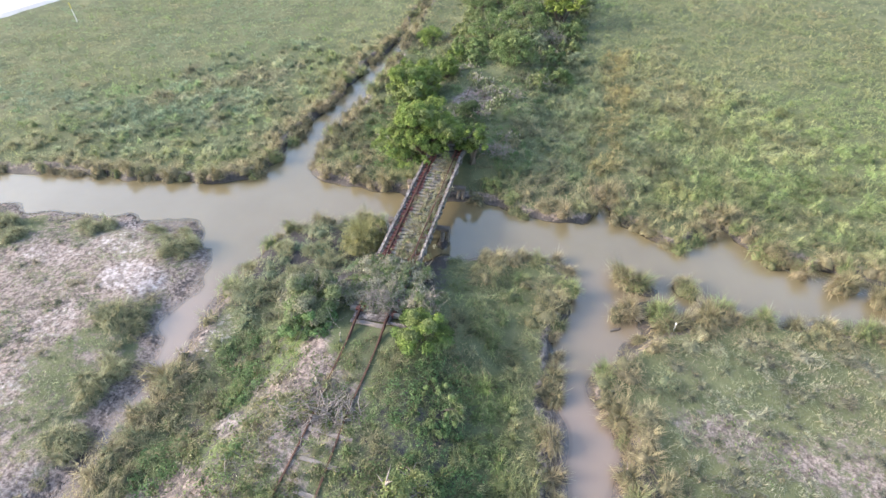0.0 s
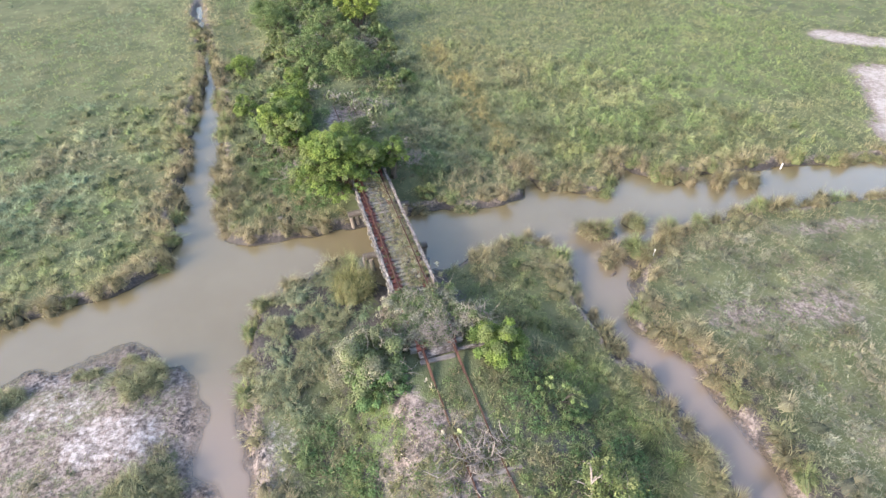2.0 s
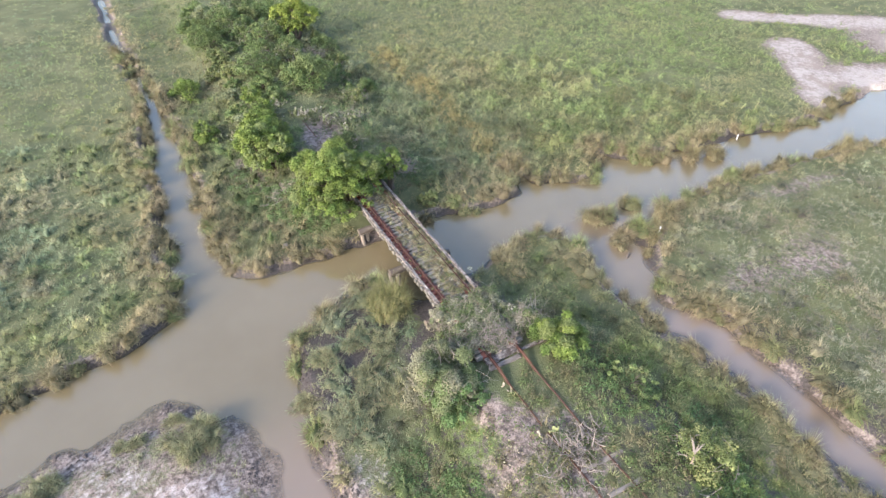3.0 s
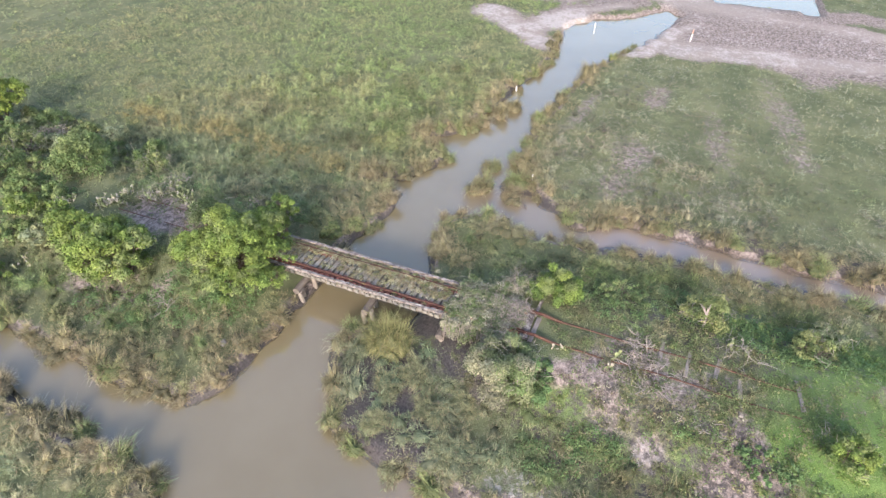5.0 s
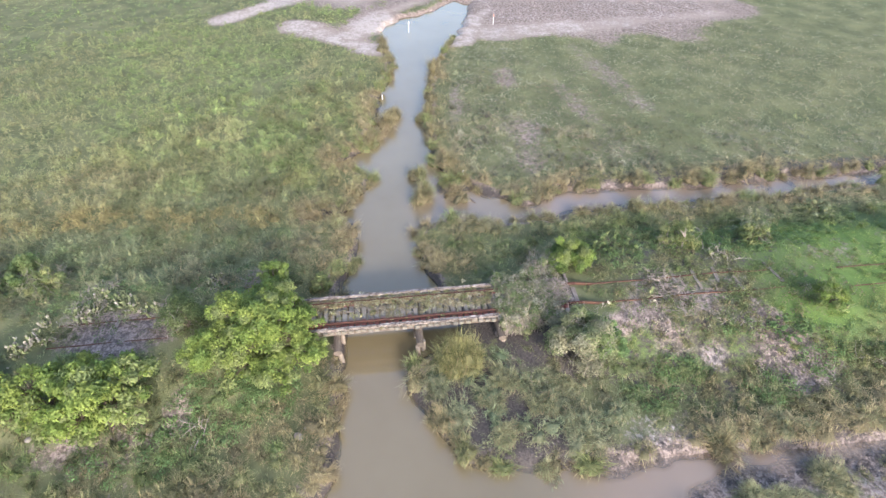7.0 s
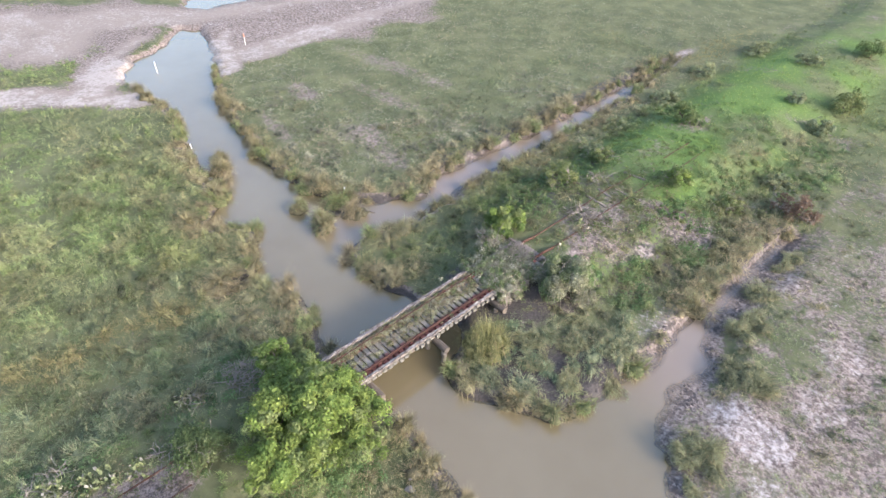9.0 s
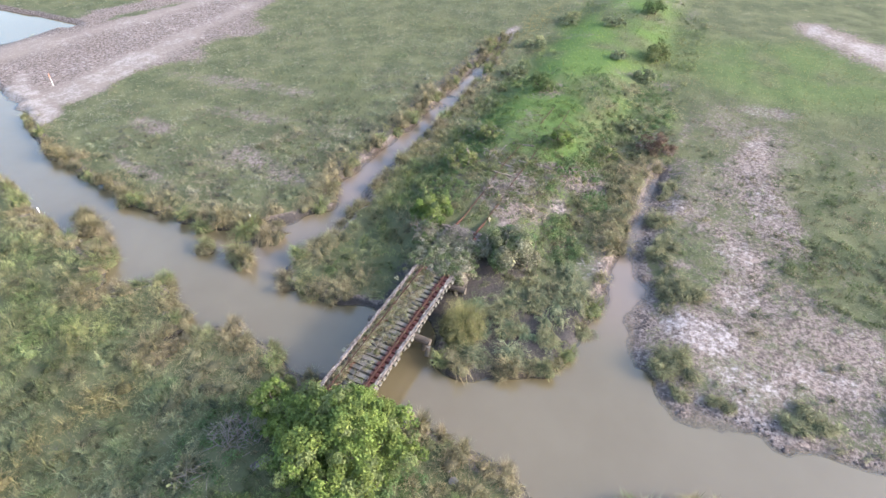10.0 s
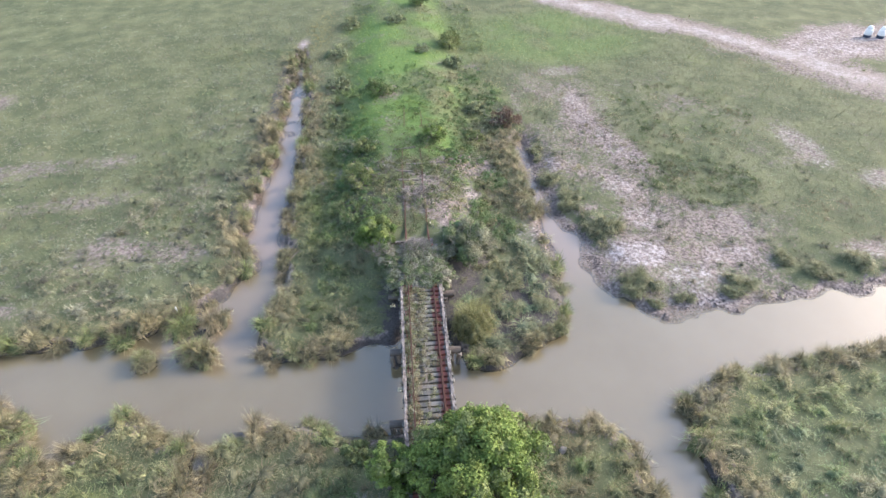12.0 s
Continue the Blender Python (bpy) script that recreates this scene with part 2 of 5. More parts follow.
def vnoise(x, y, size, seed=0, octaves=2):
    """Smooth noise 0..1 over the plan, of that grain size in metres."""
    out, amp, tot = 0.0, 1.0, 0.0
    for o in range(octaves):
        u, v = np.asarray(x) / size * 2**o, np.asarray(y) / size * 2**o
        iu, iv = np.floor(u), np.floor(v)
        fu, fv = u - iu, v - iv
        fu, fv = fu * fu * (3 - 2 * fu), fv * fv * (3 - 2 * fv)
        s = seed + 17 * o
        n = (lattice(iu, iv, s) * (1 - fu) + lattice(iu + 1, iv, s) * fu) * (1 - fv) + (lattice(iu, iv + 1, s) * (1 - fu) + lattice(iu + 1, iv + 1, s) * fu) * fv
        out, tot, amp = out + n * amp, tot + amp, amp * 0.5
    return out / tot


def step(a, b, x):
    t = np.clip((x - a) / (b - a), 0, 1)
    return t * t * (3 - 2 * t)


# ---- the plan: waterways as outlines ----
NORTH_SHORE = [(-120, 22), (-60, 25.2), (-40, 26), (-33, 26.8), (-27.5, 27.5), (-23.5, 28), (-20.9, 29.5), (-20.7, 35.7), (-20.1, 43), (-19.9, 48), (-19.3, 53), (-18.9, 58),
               (-19.4, 67), (-19.8, 80), (-20, 110), (-19.3, 110), (-19.2, 80), (-18.5, 67), (-17.7, 58), (-17.4, 54), (-17.4, 43.6), (-17.6, 34.4), (-17.6, 30.8), (-15.2, 30.1),
               (-11, 29.9), (-8.8, 29.7), (-5.5, 30.0), (-3.3, 30.1), (-1.5, 29), (2.5, 29.2), (3.5, 32.4), (4.3, 29.9), (7.8, 27.8)]
EAST_SHORE = [(8.8, 28.2), (10.8, 31.0), (12.6, 28.2), (18.4, 27.4), (22.3, 27), (30, 25.1), (33.2, 25.6), (37, 25.7), (41.3, 26.3), (46, 23.6), (48.6, 18.8),
              (51.5, 16.6), (53.2, 15.2), (51, 13.4), (41.3, 15.8), (28.9, 21), (19.4, 22.1), (16.6, 22.7), (12, 22.5), (8.9, 22.1), (5.6, 20.2)]
SOUTH_SHORE = [(3.5, 16.8), (4.8, 13.5), (4.9, 10), (4.5, 2.5), (4.7, -3), (4.4, -13), (5.0, -18.4), (4.4, -22), (3.9, -20), (3.0, -14.6), (2.5, -8.8), (1.7, -2.2), (1.9, 1.4), (1.6, 6),
               (1.8, 11), (1.3, 15.3), (1.3, 19.6), (1.9, 23.8), (0.9, 24.7), (-1.2, 24.9), (-3.8, 24.1), (-5.4, 24.0), (-6.4, 23.2), (-8.6, 23.4), (-9.5, 24.6), (-10.2, 26.0), (-11.6, 26.1), (-14, 25.2), (-15.6, 24.2),
               (-16.6, 22.8), (-16.6, 20), (-17.2, 17), (-16.8, 14), (-16.7, 12.3), (-17.05, 7.8), (-17.0, 2.5), (-17.5, 0.3)]
WEST_SHORE = [(-17.85, 1), (-17.8, 6.8), (-18.0, 12), (-19, 15), (-19.5, 18.3), (-20, 21.4), (-22, 22.9), (-26.5, 23), (-29, 22.6), (-33, 22), (-38, 21.8), (-60, 20.5), (-120, 16)]
POND = np.array([(58.8, 9.8), (61.4, 11.5), (66, 9), (72, 7), (79, -2), (66, -3), (57, -2.5), (58.3, 2), (58.8, 5)])
SHORE = np.array(NORTH_SHORE + EAST_SHORE + SOUTH_SHORE + WEST_SHORE)
WATER_Z = -0.1
TRACK_X = -7.72


def edge_distance(x, y, line):
    """Metres from an outline: negative within it."""
    best, inside = np.full(x.shape, 1e9), np.zeros(x.shape, bool)
    for (ax, ay), (bx, by) in zip(line, np.roll(line, -1, 0)):
        dx, dy = bx - ax, by - ay
        t = np.clip(((x - ax) * dx + (y - ay) * dy) / (dx * dx + dy * dy), 0, 1)
        best = np.minimum(best, (x - ax - t * dx) ** 2 + (y - ay - t * dy) ** 2)
        if ay != by:
            inside ^= ((ay > y) != (by > y)) & (x < dx * (y - ay) / dy + ax)
    return np.where(inside, -1, 1) * np.sqrt(best)


def shore(x, y):
    """Metres from the water's edge: positive on land."""
    x, y = np.asarray(x, float), np.asarray(y, float)
    d = np.minimum(edge_distance(x, y, SHORE), edge_distance(x, y, POND))
    d = d + 1.4 * (vnoise(x, y, 2.0, 13, 3) - 0.5) * (1 - step(-18.6, -17.6, x)) * (1 - step(24, 26, y))
    narrow = step(-19.2, -18.4, x) * (1 - step(-16.6, -15.8, x)) * (1 - step(12, 14, y))
    return d + (1.05 - 0.7 * narrow) * (vnoise(x, y, 1.5, 3, 2) - 0.5)


def blob(x, y, cx, cy, rx, ry, turn=0.0):
    """1 within an ellipse, fading over its rim."""
    c, s = math.cos(radians(turn)), math.sin(radians(turn))
    u, v = ((x - cx) * c + (y - cy) * s) / rx, (-(x - cx) * s + (y - cy) * c) / ry
    return 1 - step(0.45, 1.45, np.hypot(u, v))


ISLETS = [(4.95, 24.3, 0.8, 0.7), (5.85, 23.8, 0.9, 0.7), (8.1, 24.3, 0.9, 0.75), (4.7, 21.6, 0.7, 0.6), (6.3, 22.3, 1.1, 0.8), (6.4, 21.0, 1.2, 0.9), (13.4, 27.6, 0.7, 0.6), (14.65, 27.3, 0.7, 0.6), (16.7, 26.4, 0.9, 0.6), (18.4, 25.6, 0.6, 0.4), (17.3, 23.0, 0.5, 0.4), (9.9, 22.6, 0.8, 0.5), (-6.1, 25.2, 0.5, 0.8)]


def bank(x, y):
    """Height of the old railway bank over the marsh."""
    d = np.abs(x - TRACK_X - 0.3) + 1.4 * (vnoise(x, y, 4.0, 21) - 0.5)
    across = 1 - step(1.8, 6.8, d)
    along = np.maximum(1 - step(15.6, 23.6, y), step(30.5, 35.5, y))
    return 1.22 * across * along * (1 - 0.35 * (1 - step(-30, 0, y)))


def land(x, y, sd=None):
    """Height of the ground."""
    if sd is None:
        sd = shore(x, y)
    flat = np.where(y < 14, 1 - step(-17.9, -17.3, x), 1 - step(-19.5, -18, x)) * (1 - step(24, 26, y))
    k = 1.5 - 1.3 * flat
    creek = step(-21.5, -20.5, x) * (1 - step(-16, -15, x)) * (1 - step(18.5, 22, y)) + step(0.5, 1.5, x) * (1 - step(5.5, 7, x)) * (1 - step(16, 20, y))
    fall = (0.6 - 0.2 * flat) * (1 - creek) + np.where(x > 0, 0.18, 0.26) * creek
    h = np.where(sd > 0, WATER_Z + np.minimum(0.42, k * sd), WATER_Z + np.maximum(-0.8, fall * sd))
    h = h + 0.16 * flat * (vnoise(x, y, 0.9, 15, 2) - 0.5) * step(-1.2, -0.2, sd) * (1 - step(1.5, 3.5, sd))
    ditch = (1 - step(2, 12, y)) * step(0.5, 1.5, x) * (1 - step(5.5, 7, x))
    h = np.where((ditch > 0) & (sd < 0.2), np.maximum(h, WATER_Z - 0.3 + ditch * (0.12 + 0.26 * (vnoise(x, y, 1.1, 9, 2) - 0.45))), h)
    for cx, cy, rx, ry in ISLETS:
        h = np.maximum(h, WATER_Z - 0.3 + 0.42 * blob(x, y, cx, cy, 0.85 * rx, 0.85 * ry))
    h = h + 0.14 * (vnoise(x, y, 1.6, 5, 3) - 0.5) * step(0.2, 1.5, sd)
    return h + bank(x, y) * step(-0.6, 2.5, sd)


# salt crust, bare soil and low green: centre, half-lengths, turn, strength
SALT = [(-25.6, 20.2, 2.6, 1.3, 0, 0.44), (-22.6, 17.8, 2.6, 1.6, -10, 0.59), (-21.0, 21.2, 1.6, 1.6, 0, 0.33), (-25.2, 22.3, 2.6, 0.9, 0, 0.44), (-26, 4, 1.8, 5.5, 12, 0.42), (-24.4, -4, 1.4, 5, -5, 0.42), (-24.0, 9.5, 1.8, 2.2, 0, 0.44), (-24.5, 14, 1.6, 2.0, 20, 0.42), (-28.5, 18.5, 3.0, 1.2, 8, 0.42), (-31.5, 15, 4, 2.4, 0, 0.31)]
SALT += [(-39, 18.8, 2.5, 1.2, 0, 0.44), (-42.2, 5.0, 1.8, 4.5, 0, 0.44), (-45.5, 10.5, 2.4, 1.6, 20, 0.44), (-15.7, 14.8, 1.3, 2.4, 0, 0.38), (-12.2, 10.3, 1.0, 0.9, 0, 0.6), (-13.9, 6.6, 0.9, 0.7, 0, 0.5), (-19.6, 6, 0.8, 1.5, 0, 0.44), (-20.6, 12.4, 1.4, 0.6, 0, 0.44), (-18.6, 10, 0.5, 2.5, 0, 0.30),
        (-25, -13.2, 2.8, 1.5, 8, 0.42), (4.5, -24, 0.8, 2.2, 0, 0.59), (-15.6, -15, 1.2, 1.6, 0, 0.30),
        (-20.6, 29.2, 1.1, 1.5, 0, 0.44), (-22.8, 28.2, 1.8, 0.6, 0, 0.40), (-9.9, 40.2, 0.5, 0.7, 0, 0.37)]
BARE = [(9.5, 14.8, 3.0, 1.3, -12, 0.4), (13.5, 14.2, 2.6, 2.0, 0, 0.45), (25, 13.8, 3, 1.2, 0, 0.55), (20, 19.5, 4, 0.8, -8, 0.4), (16, 8, 9, 1.2, 8, 0.35), (24, 3, 9, 1.5, 8, 0.4), (-9.9, 10, 1.0, 5, 0, 0.15), (-9.4, 13.4, 0.9, 1.4, 0, 0.85), (-11.2, 12.2, 1.2, 1.2, 0, 0.6), (-12.6, 7.4, 1.2, 1.0, 0, 0.7), (-10.8, 6.6, 1.4, 0.9, 0, 0.7), (-7.9, 10.5, 1.8, 4.0, 0, 0.38),
        (-13.2, 41, 1.8, 3.0, 0, 0.5), (-7.5, 41.4, 1.7, 3.0, 0, 0.9), (-10, 15.0, 0.8, 1.2, 0, 0.7), (-12.5, 37.3, 1.4, 0.7, 0, 0.7), (-12.8, 6, 1.6, 2.5, 0, 0.55), (-6, -7, 1.2, 2.5, 0, 0.5), 
        (-15.6, 19.2, 0.8, 1.0, 0, 0.4)]


def lush(x, y):
    """Bright fresh grass along the old line to the south."""
    n = vnoise(x, y, 3.5, 71, 2)
    return np.clip(1.2 * blob(x, y, -7.6, -22, 6.2, 28) * (1 - step(-5, 10, y)) + 0.95 * blob(x, y, -11.0, 9, 2.2, 7) + 0.5 * blob(x, y, -8.5, 5, 2.6, 6) + 0.85 * blob(x, y, -3.4, 4, 2.4, 7) + 0.55 * blob(x, y, -27, -25, 12, 10, 20), 0, 1) * step(0.12, 0.6, n)


# strips of white sand, of bare sand and of dark mud: ends, half-width, strength
WHITE_SAND = [(34.4, 26.8, 39, 31.6, 2.0, 0.62), (39, 31.6, 44, 36.4, 2.2, 0.58), (38.6, 30, 45, 26, 2.8, 0.6), (67, 30, 57, 15, 4.0, 0.40), (55, 30, 62, 26, 4.0, 0.42), (57, 15, 54, 5, 3.0, 0.38), (47, 46, 60, 34.5, 2.2, 0.62), (60, 34, 72, 31, 3.0, 0.5), (48, 25, 52, 20.5, 1.2, 0.5), (35.8, 17.0, 44, 14.4, 2.0, 0.6), (43, 14.4, 47, 11.5, 0.9, 0.5),
              (38.2, 13, 39.2, 2, 2.4, 0.5), (39, 2, 40, -5, 1.8, 0.42), (40.5, -4, 42, -18, 1.6, 0.36), (52, 6, 51, -6, 2.0, 0.4), (51, -6, 48, -22, 1.8, 0.36)]
WHITE_SAND += [(-29, -40, -36, -34, 2.0, 0.55), (-36, -34, -42.6, -27.5, 2.6, 0.5), (-42.6, -27.5, -50, -19.5, 2.2, 0.58), (-50, -19.5, -57, -8, 2.0, 0.55), (-58, -17, -74, -22, 5.0, 0.5), (-57, -8, -64, 0, 2.4, 0.55), (46, 8, 44, -6, 8.0, 0.34), (46, -6, 45, -18, 5.0, 0.32), (66, 22, 57, 13, 3.0, 0.4)]
BARE_SAND = [(34.4, 26.8, 44, 36.4, 2.2, 0.8), (39, 30, 47, 26, 3.0, 0.8), (53, 31, 62, 26, 4.5, 1.0), (52, 23, 60, 20, 3.0, 0.8), (78, 38, 66, 22, 5.0, 1.0), (66, 22, 57, 13, 3.6, 1.0), (57, 13, 54, 3, 3.2, 1.0), (54, 3, 57, -6, 3.0, 0.9), (57, -6, 53, -17, 2.6, 0.9), (46, 8, 44, -6, 8.0, 0.9), (46, -6, 45, -18, 5.0, 0.9), (49, 24, 54, 19, 2.4, 0.9), (-29, -40, -42.6, -27.5, 4.0, 0.55), (-42.6, -27.5, -57, -8, 4.4, 0.6)]
DARK_MUD = [(49, 8, 48, 0, 3.2, 0.42), (48, 0, 44, -10, 3.4, 0.38), (45, -8, 45, -16, 2.6, 0.36)]


def band(x, y, ax, ay, bx, by, half):
    """1 within a strip from one point to another, fading over its rim."""
    dx, dy = bx - ax, by - ay
    t = np.clip(((x - ax) * dx + (y - ay) * dy) / (dx * dx + dy * dy), 0, 1)
    return 1 - step(0.45, 1.45, np.hypot(x - ax - t * dx, y - ay - t * dy) / half)


def zones(x, y, sd):
    """Cover of the ground: salt, green, wet with some painted shade, each 0..1."""
    n, nf, big = vnoise(x, y, 3.0, 31, 3), vnoise(x, y, 0.9, 33, 2), vnoise(x, y, 5.5, 39, 3)
    sw = (1 - step(-18.6, -17.8, x)) * (1 - step(23, 26, y))
    green = 0.85 * step(0.1, 0.8, sd)
    salt, wet = np.zeros_like(x), (1 - step(0.1, 0.55 + (0.5 + 0.9 * nf) * sw, sd)) * (0.8 - 0.5 * sw * (0.4 + nf))
    # the salt flat greens with distance from the creek
    flat = sw * (1 - step(-30, -46, x) * 0.8) * step(-20, -4, y)
    green = green * (1 - 0.45 * flat * (1 - 0.75 * step(0.45, 0.75, vnoise(x, y, 5.0, 35, 2) + 0.35 * step(-24, -36, x) - 0.05)))
    salt = np.maximum(salt, (0.205 + 0.16 * (vnoise(x, y, 4.5, 37, 2) - 0.5)) * flat * step(0.7, 2.2, sd) * (1 - 0.6 * step(-27, -31, x)))
    for cx, cy, rx, ry, tn, a in SALT:
        b = blob(x, y, cx, cy, rx, ry, tn)
        salt = np.maximum(salt, a * b)
        green = green * (1 - 0.9 * b * a)
    for cx, cy, rx, ry, tn, a in BARE:
        green = green * (1 - a * blob(x, y, cx, cy, rx, ry, tn))
    slope = (np.abs(x - TRACK_X - 0.3) < 8) & (y < 21)
    green = np.where(slope, green * (0.72 + 0.55 * n), green)
    for ax, ay, bx, by, hw, a in BARE_SAND:
        green = green * (1 - a * band(x, y, ax, ay, bx, by, hw * (0.35 + 1.3 * big)))
    for ax, ay, bx, by, hw, a in WHITE_SAND:
        b = band(x, y, ax, ay, bx, by, hw * (0.1 + 0.9 * n + 0.9 * big)) * (0.55 + 0.9 * nf)
        salt = np.maximum(salt, a * b)
        green = green * (1 - 0.95 * b)
    for ax, ay, bx, by, hw, a in DARK_MUD:
        wet = np.maximum(wet, a * band(x, y, ax, ay, bx, by, hw))
    # dark mud and damp soil; shade by deck and shrub painted in too
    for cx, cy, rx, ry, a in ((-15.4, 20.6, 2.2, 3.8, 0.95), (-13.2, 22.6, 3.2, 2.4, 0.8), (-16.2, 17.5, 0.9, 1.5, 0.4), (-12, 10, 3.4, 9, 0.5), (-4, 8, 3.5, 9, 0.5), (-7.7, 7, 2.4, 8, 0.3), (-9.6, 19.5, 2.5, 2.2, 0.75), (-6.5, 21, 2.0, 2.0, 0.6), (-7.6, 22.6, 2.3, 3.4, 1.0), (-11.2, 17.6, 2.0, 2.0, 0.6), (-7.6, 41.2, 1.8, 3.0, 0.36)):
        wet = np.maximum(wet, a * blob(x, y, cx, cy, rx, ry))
    creek = step(-21.0, -20.0, x) * (1 - step(-16.6, -15.8, x)) * (1 - step(17, 21, y))
    ditch = (1 - step(14, 19, y)) * step(0.3, 1.2, x) * (1 - step(5.5, 6.5, x))
    wet = wet * (1 - 0.75 * np.maximum(creek, ditch) * (sd < 0.0))
    wet = np.maximum(wet, 0.62 * band(x, y, 5.2, 12, 5.0, -18, 1.3) * (sd > 0.0))
    wet = np.maximum(wet, 0.5 * band(x, y, -16.4, 11, -16.6, 2, 0.8) * (sd > 0.0))
    wet = wet * (1 - 0.8 * step(37, 40, x))
    return np.clip(salt + 0.3 * (n - 0.5) * (salt > 0.02), 0, 1), np.clip(green + 0.35 * (n - 0.5) + 0.15 * (nf - 0.5), 0, 1), np.clip(wet, 0, 1)


def axis(lo, hi, fine, reach):
    core = list(np.arange(lo, hi + 0.01, fine))
    out, s, p = [], fine, hi
    while p < reach:
        s *= 1.09
        p += s
        out.append(p)
    neg, s, p = [], fine, lo
    while p > -reach:
        s *= 1.09
        p -= s
        neg.append(p)
    return np.array(neg[::-1] + core + out)


def build_ground():
    xs, ys = axis(-46, 46, 0.36, 1500), axis(-14, 62, 0.36, 1500)
    X, Y = np.meshgrid(xs, ys)
    x, y = X.ravel(), Y.ravel()
    sd = shore(x, y)
    z = land(x, y, sd)
    salt, green, wet = zones(x, y, sd)
    nx, ny = len(xs), len(ys)
    i = (np.arange(ny - 1)[:, None] * nx + np.arange(nx - 1)[None]).ravel()
    tris = np.concatenate([np.stack([i, i + 1, i + nx + 1], 1), np.stack([i, i + nx + 1, i + nx], 1)])
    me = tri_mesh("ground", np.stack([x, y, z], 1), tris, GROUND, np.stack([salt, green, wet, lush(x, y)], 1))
    me.attributes["tint"].name = "zone"
    sand = np.zeros_like(x)
    for ax, ay, bx, by, hw, a in [w for w in WHITE_SAND if w[4] < 5]:
        sand = np.maximum(sand, band(x, y, ax, ay, bx, by, hw * (0.5 + vnoise(x, y, 5.5, 39, 3))))
    for ax, ay, bx, by, hw, a in DARK_MUD:
        sand = sand * (1 - 0.8 * band(x, y, ax, ay, bx, by, hw))
    set_tint(me, np.repeat(sand[:, None], 3, 1), "sand")
    me.polygons.foreach_set("use_smooth", np.ones(len(me.polygons), bool))
    thing("ground", Matrix(), "flat marsh ground of mud, salt crust and low green cover", "ground", kind="structure", data=me)
    # the water: the part of the same grid that lies under its level, with its depth
    wet_face = (z[tris] < WATER_Z + 0.04).any(1)
    used, idx = np.unique(tris[wet_face], return_inverse=True)
    depth = np.maximum(WATER_Z - z[used], 0)
    wme = tri_mesh("water", np.stack([x[used], y[used], np.full(len(used), WATER_Z)], 1), idx.reshape(-1, 3), WATER, np.repeat(depth[:, None], 3, 1))
    wx, wy = x[used], y[used]
    silt = np.maximum(0.85 * (1 - step(14.5, 19.5, wy)) * step(0.0, 1.0, wx) * (1 - step(6, 8, wx)), 0.75 * step(-21.5, -20.5, wx) * (1 - step(-16.5, -15.5, wx)) * (1 - step(16, 22, wy)))
    silt = np.maximum(silt, 0.4 * blob(wx, wy, 4, 21, 3.5, 4))
    set_tint(wme, np.repeat(silt[:, None], 3, 1), "silt")
    thing("water", Matrix(), "still silty brown water in the tidal channels", "water", kind="structure", data=wme)


build_ground()
# ---- grass ----
PAL = {k: np.array(v) for k, v in dict(marsh=(0.172, 0.203, 0.104), blue=(0.150, 0.205, 0.135), yellow=(0.258, 0.272, 0.138), tan=(0.295, 0.242, 0.165), bright=(0.182, 0.28, 0.068), green=(0.152, 0.238, 0.082),
                                       dark=(0.075, 0.11, 0.065), grey=(0.25, 0.248, 0.202), rusty=(0.262, 0.232, 0.105), drab=(0.19, 0.185, 0.13), dry=(0.215, 0.175, 0.115)).items()}


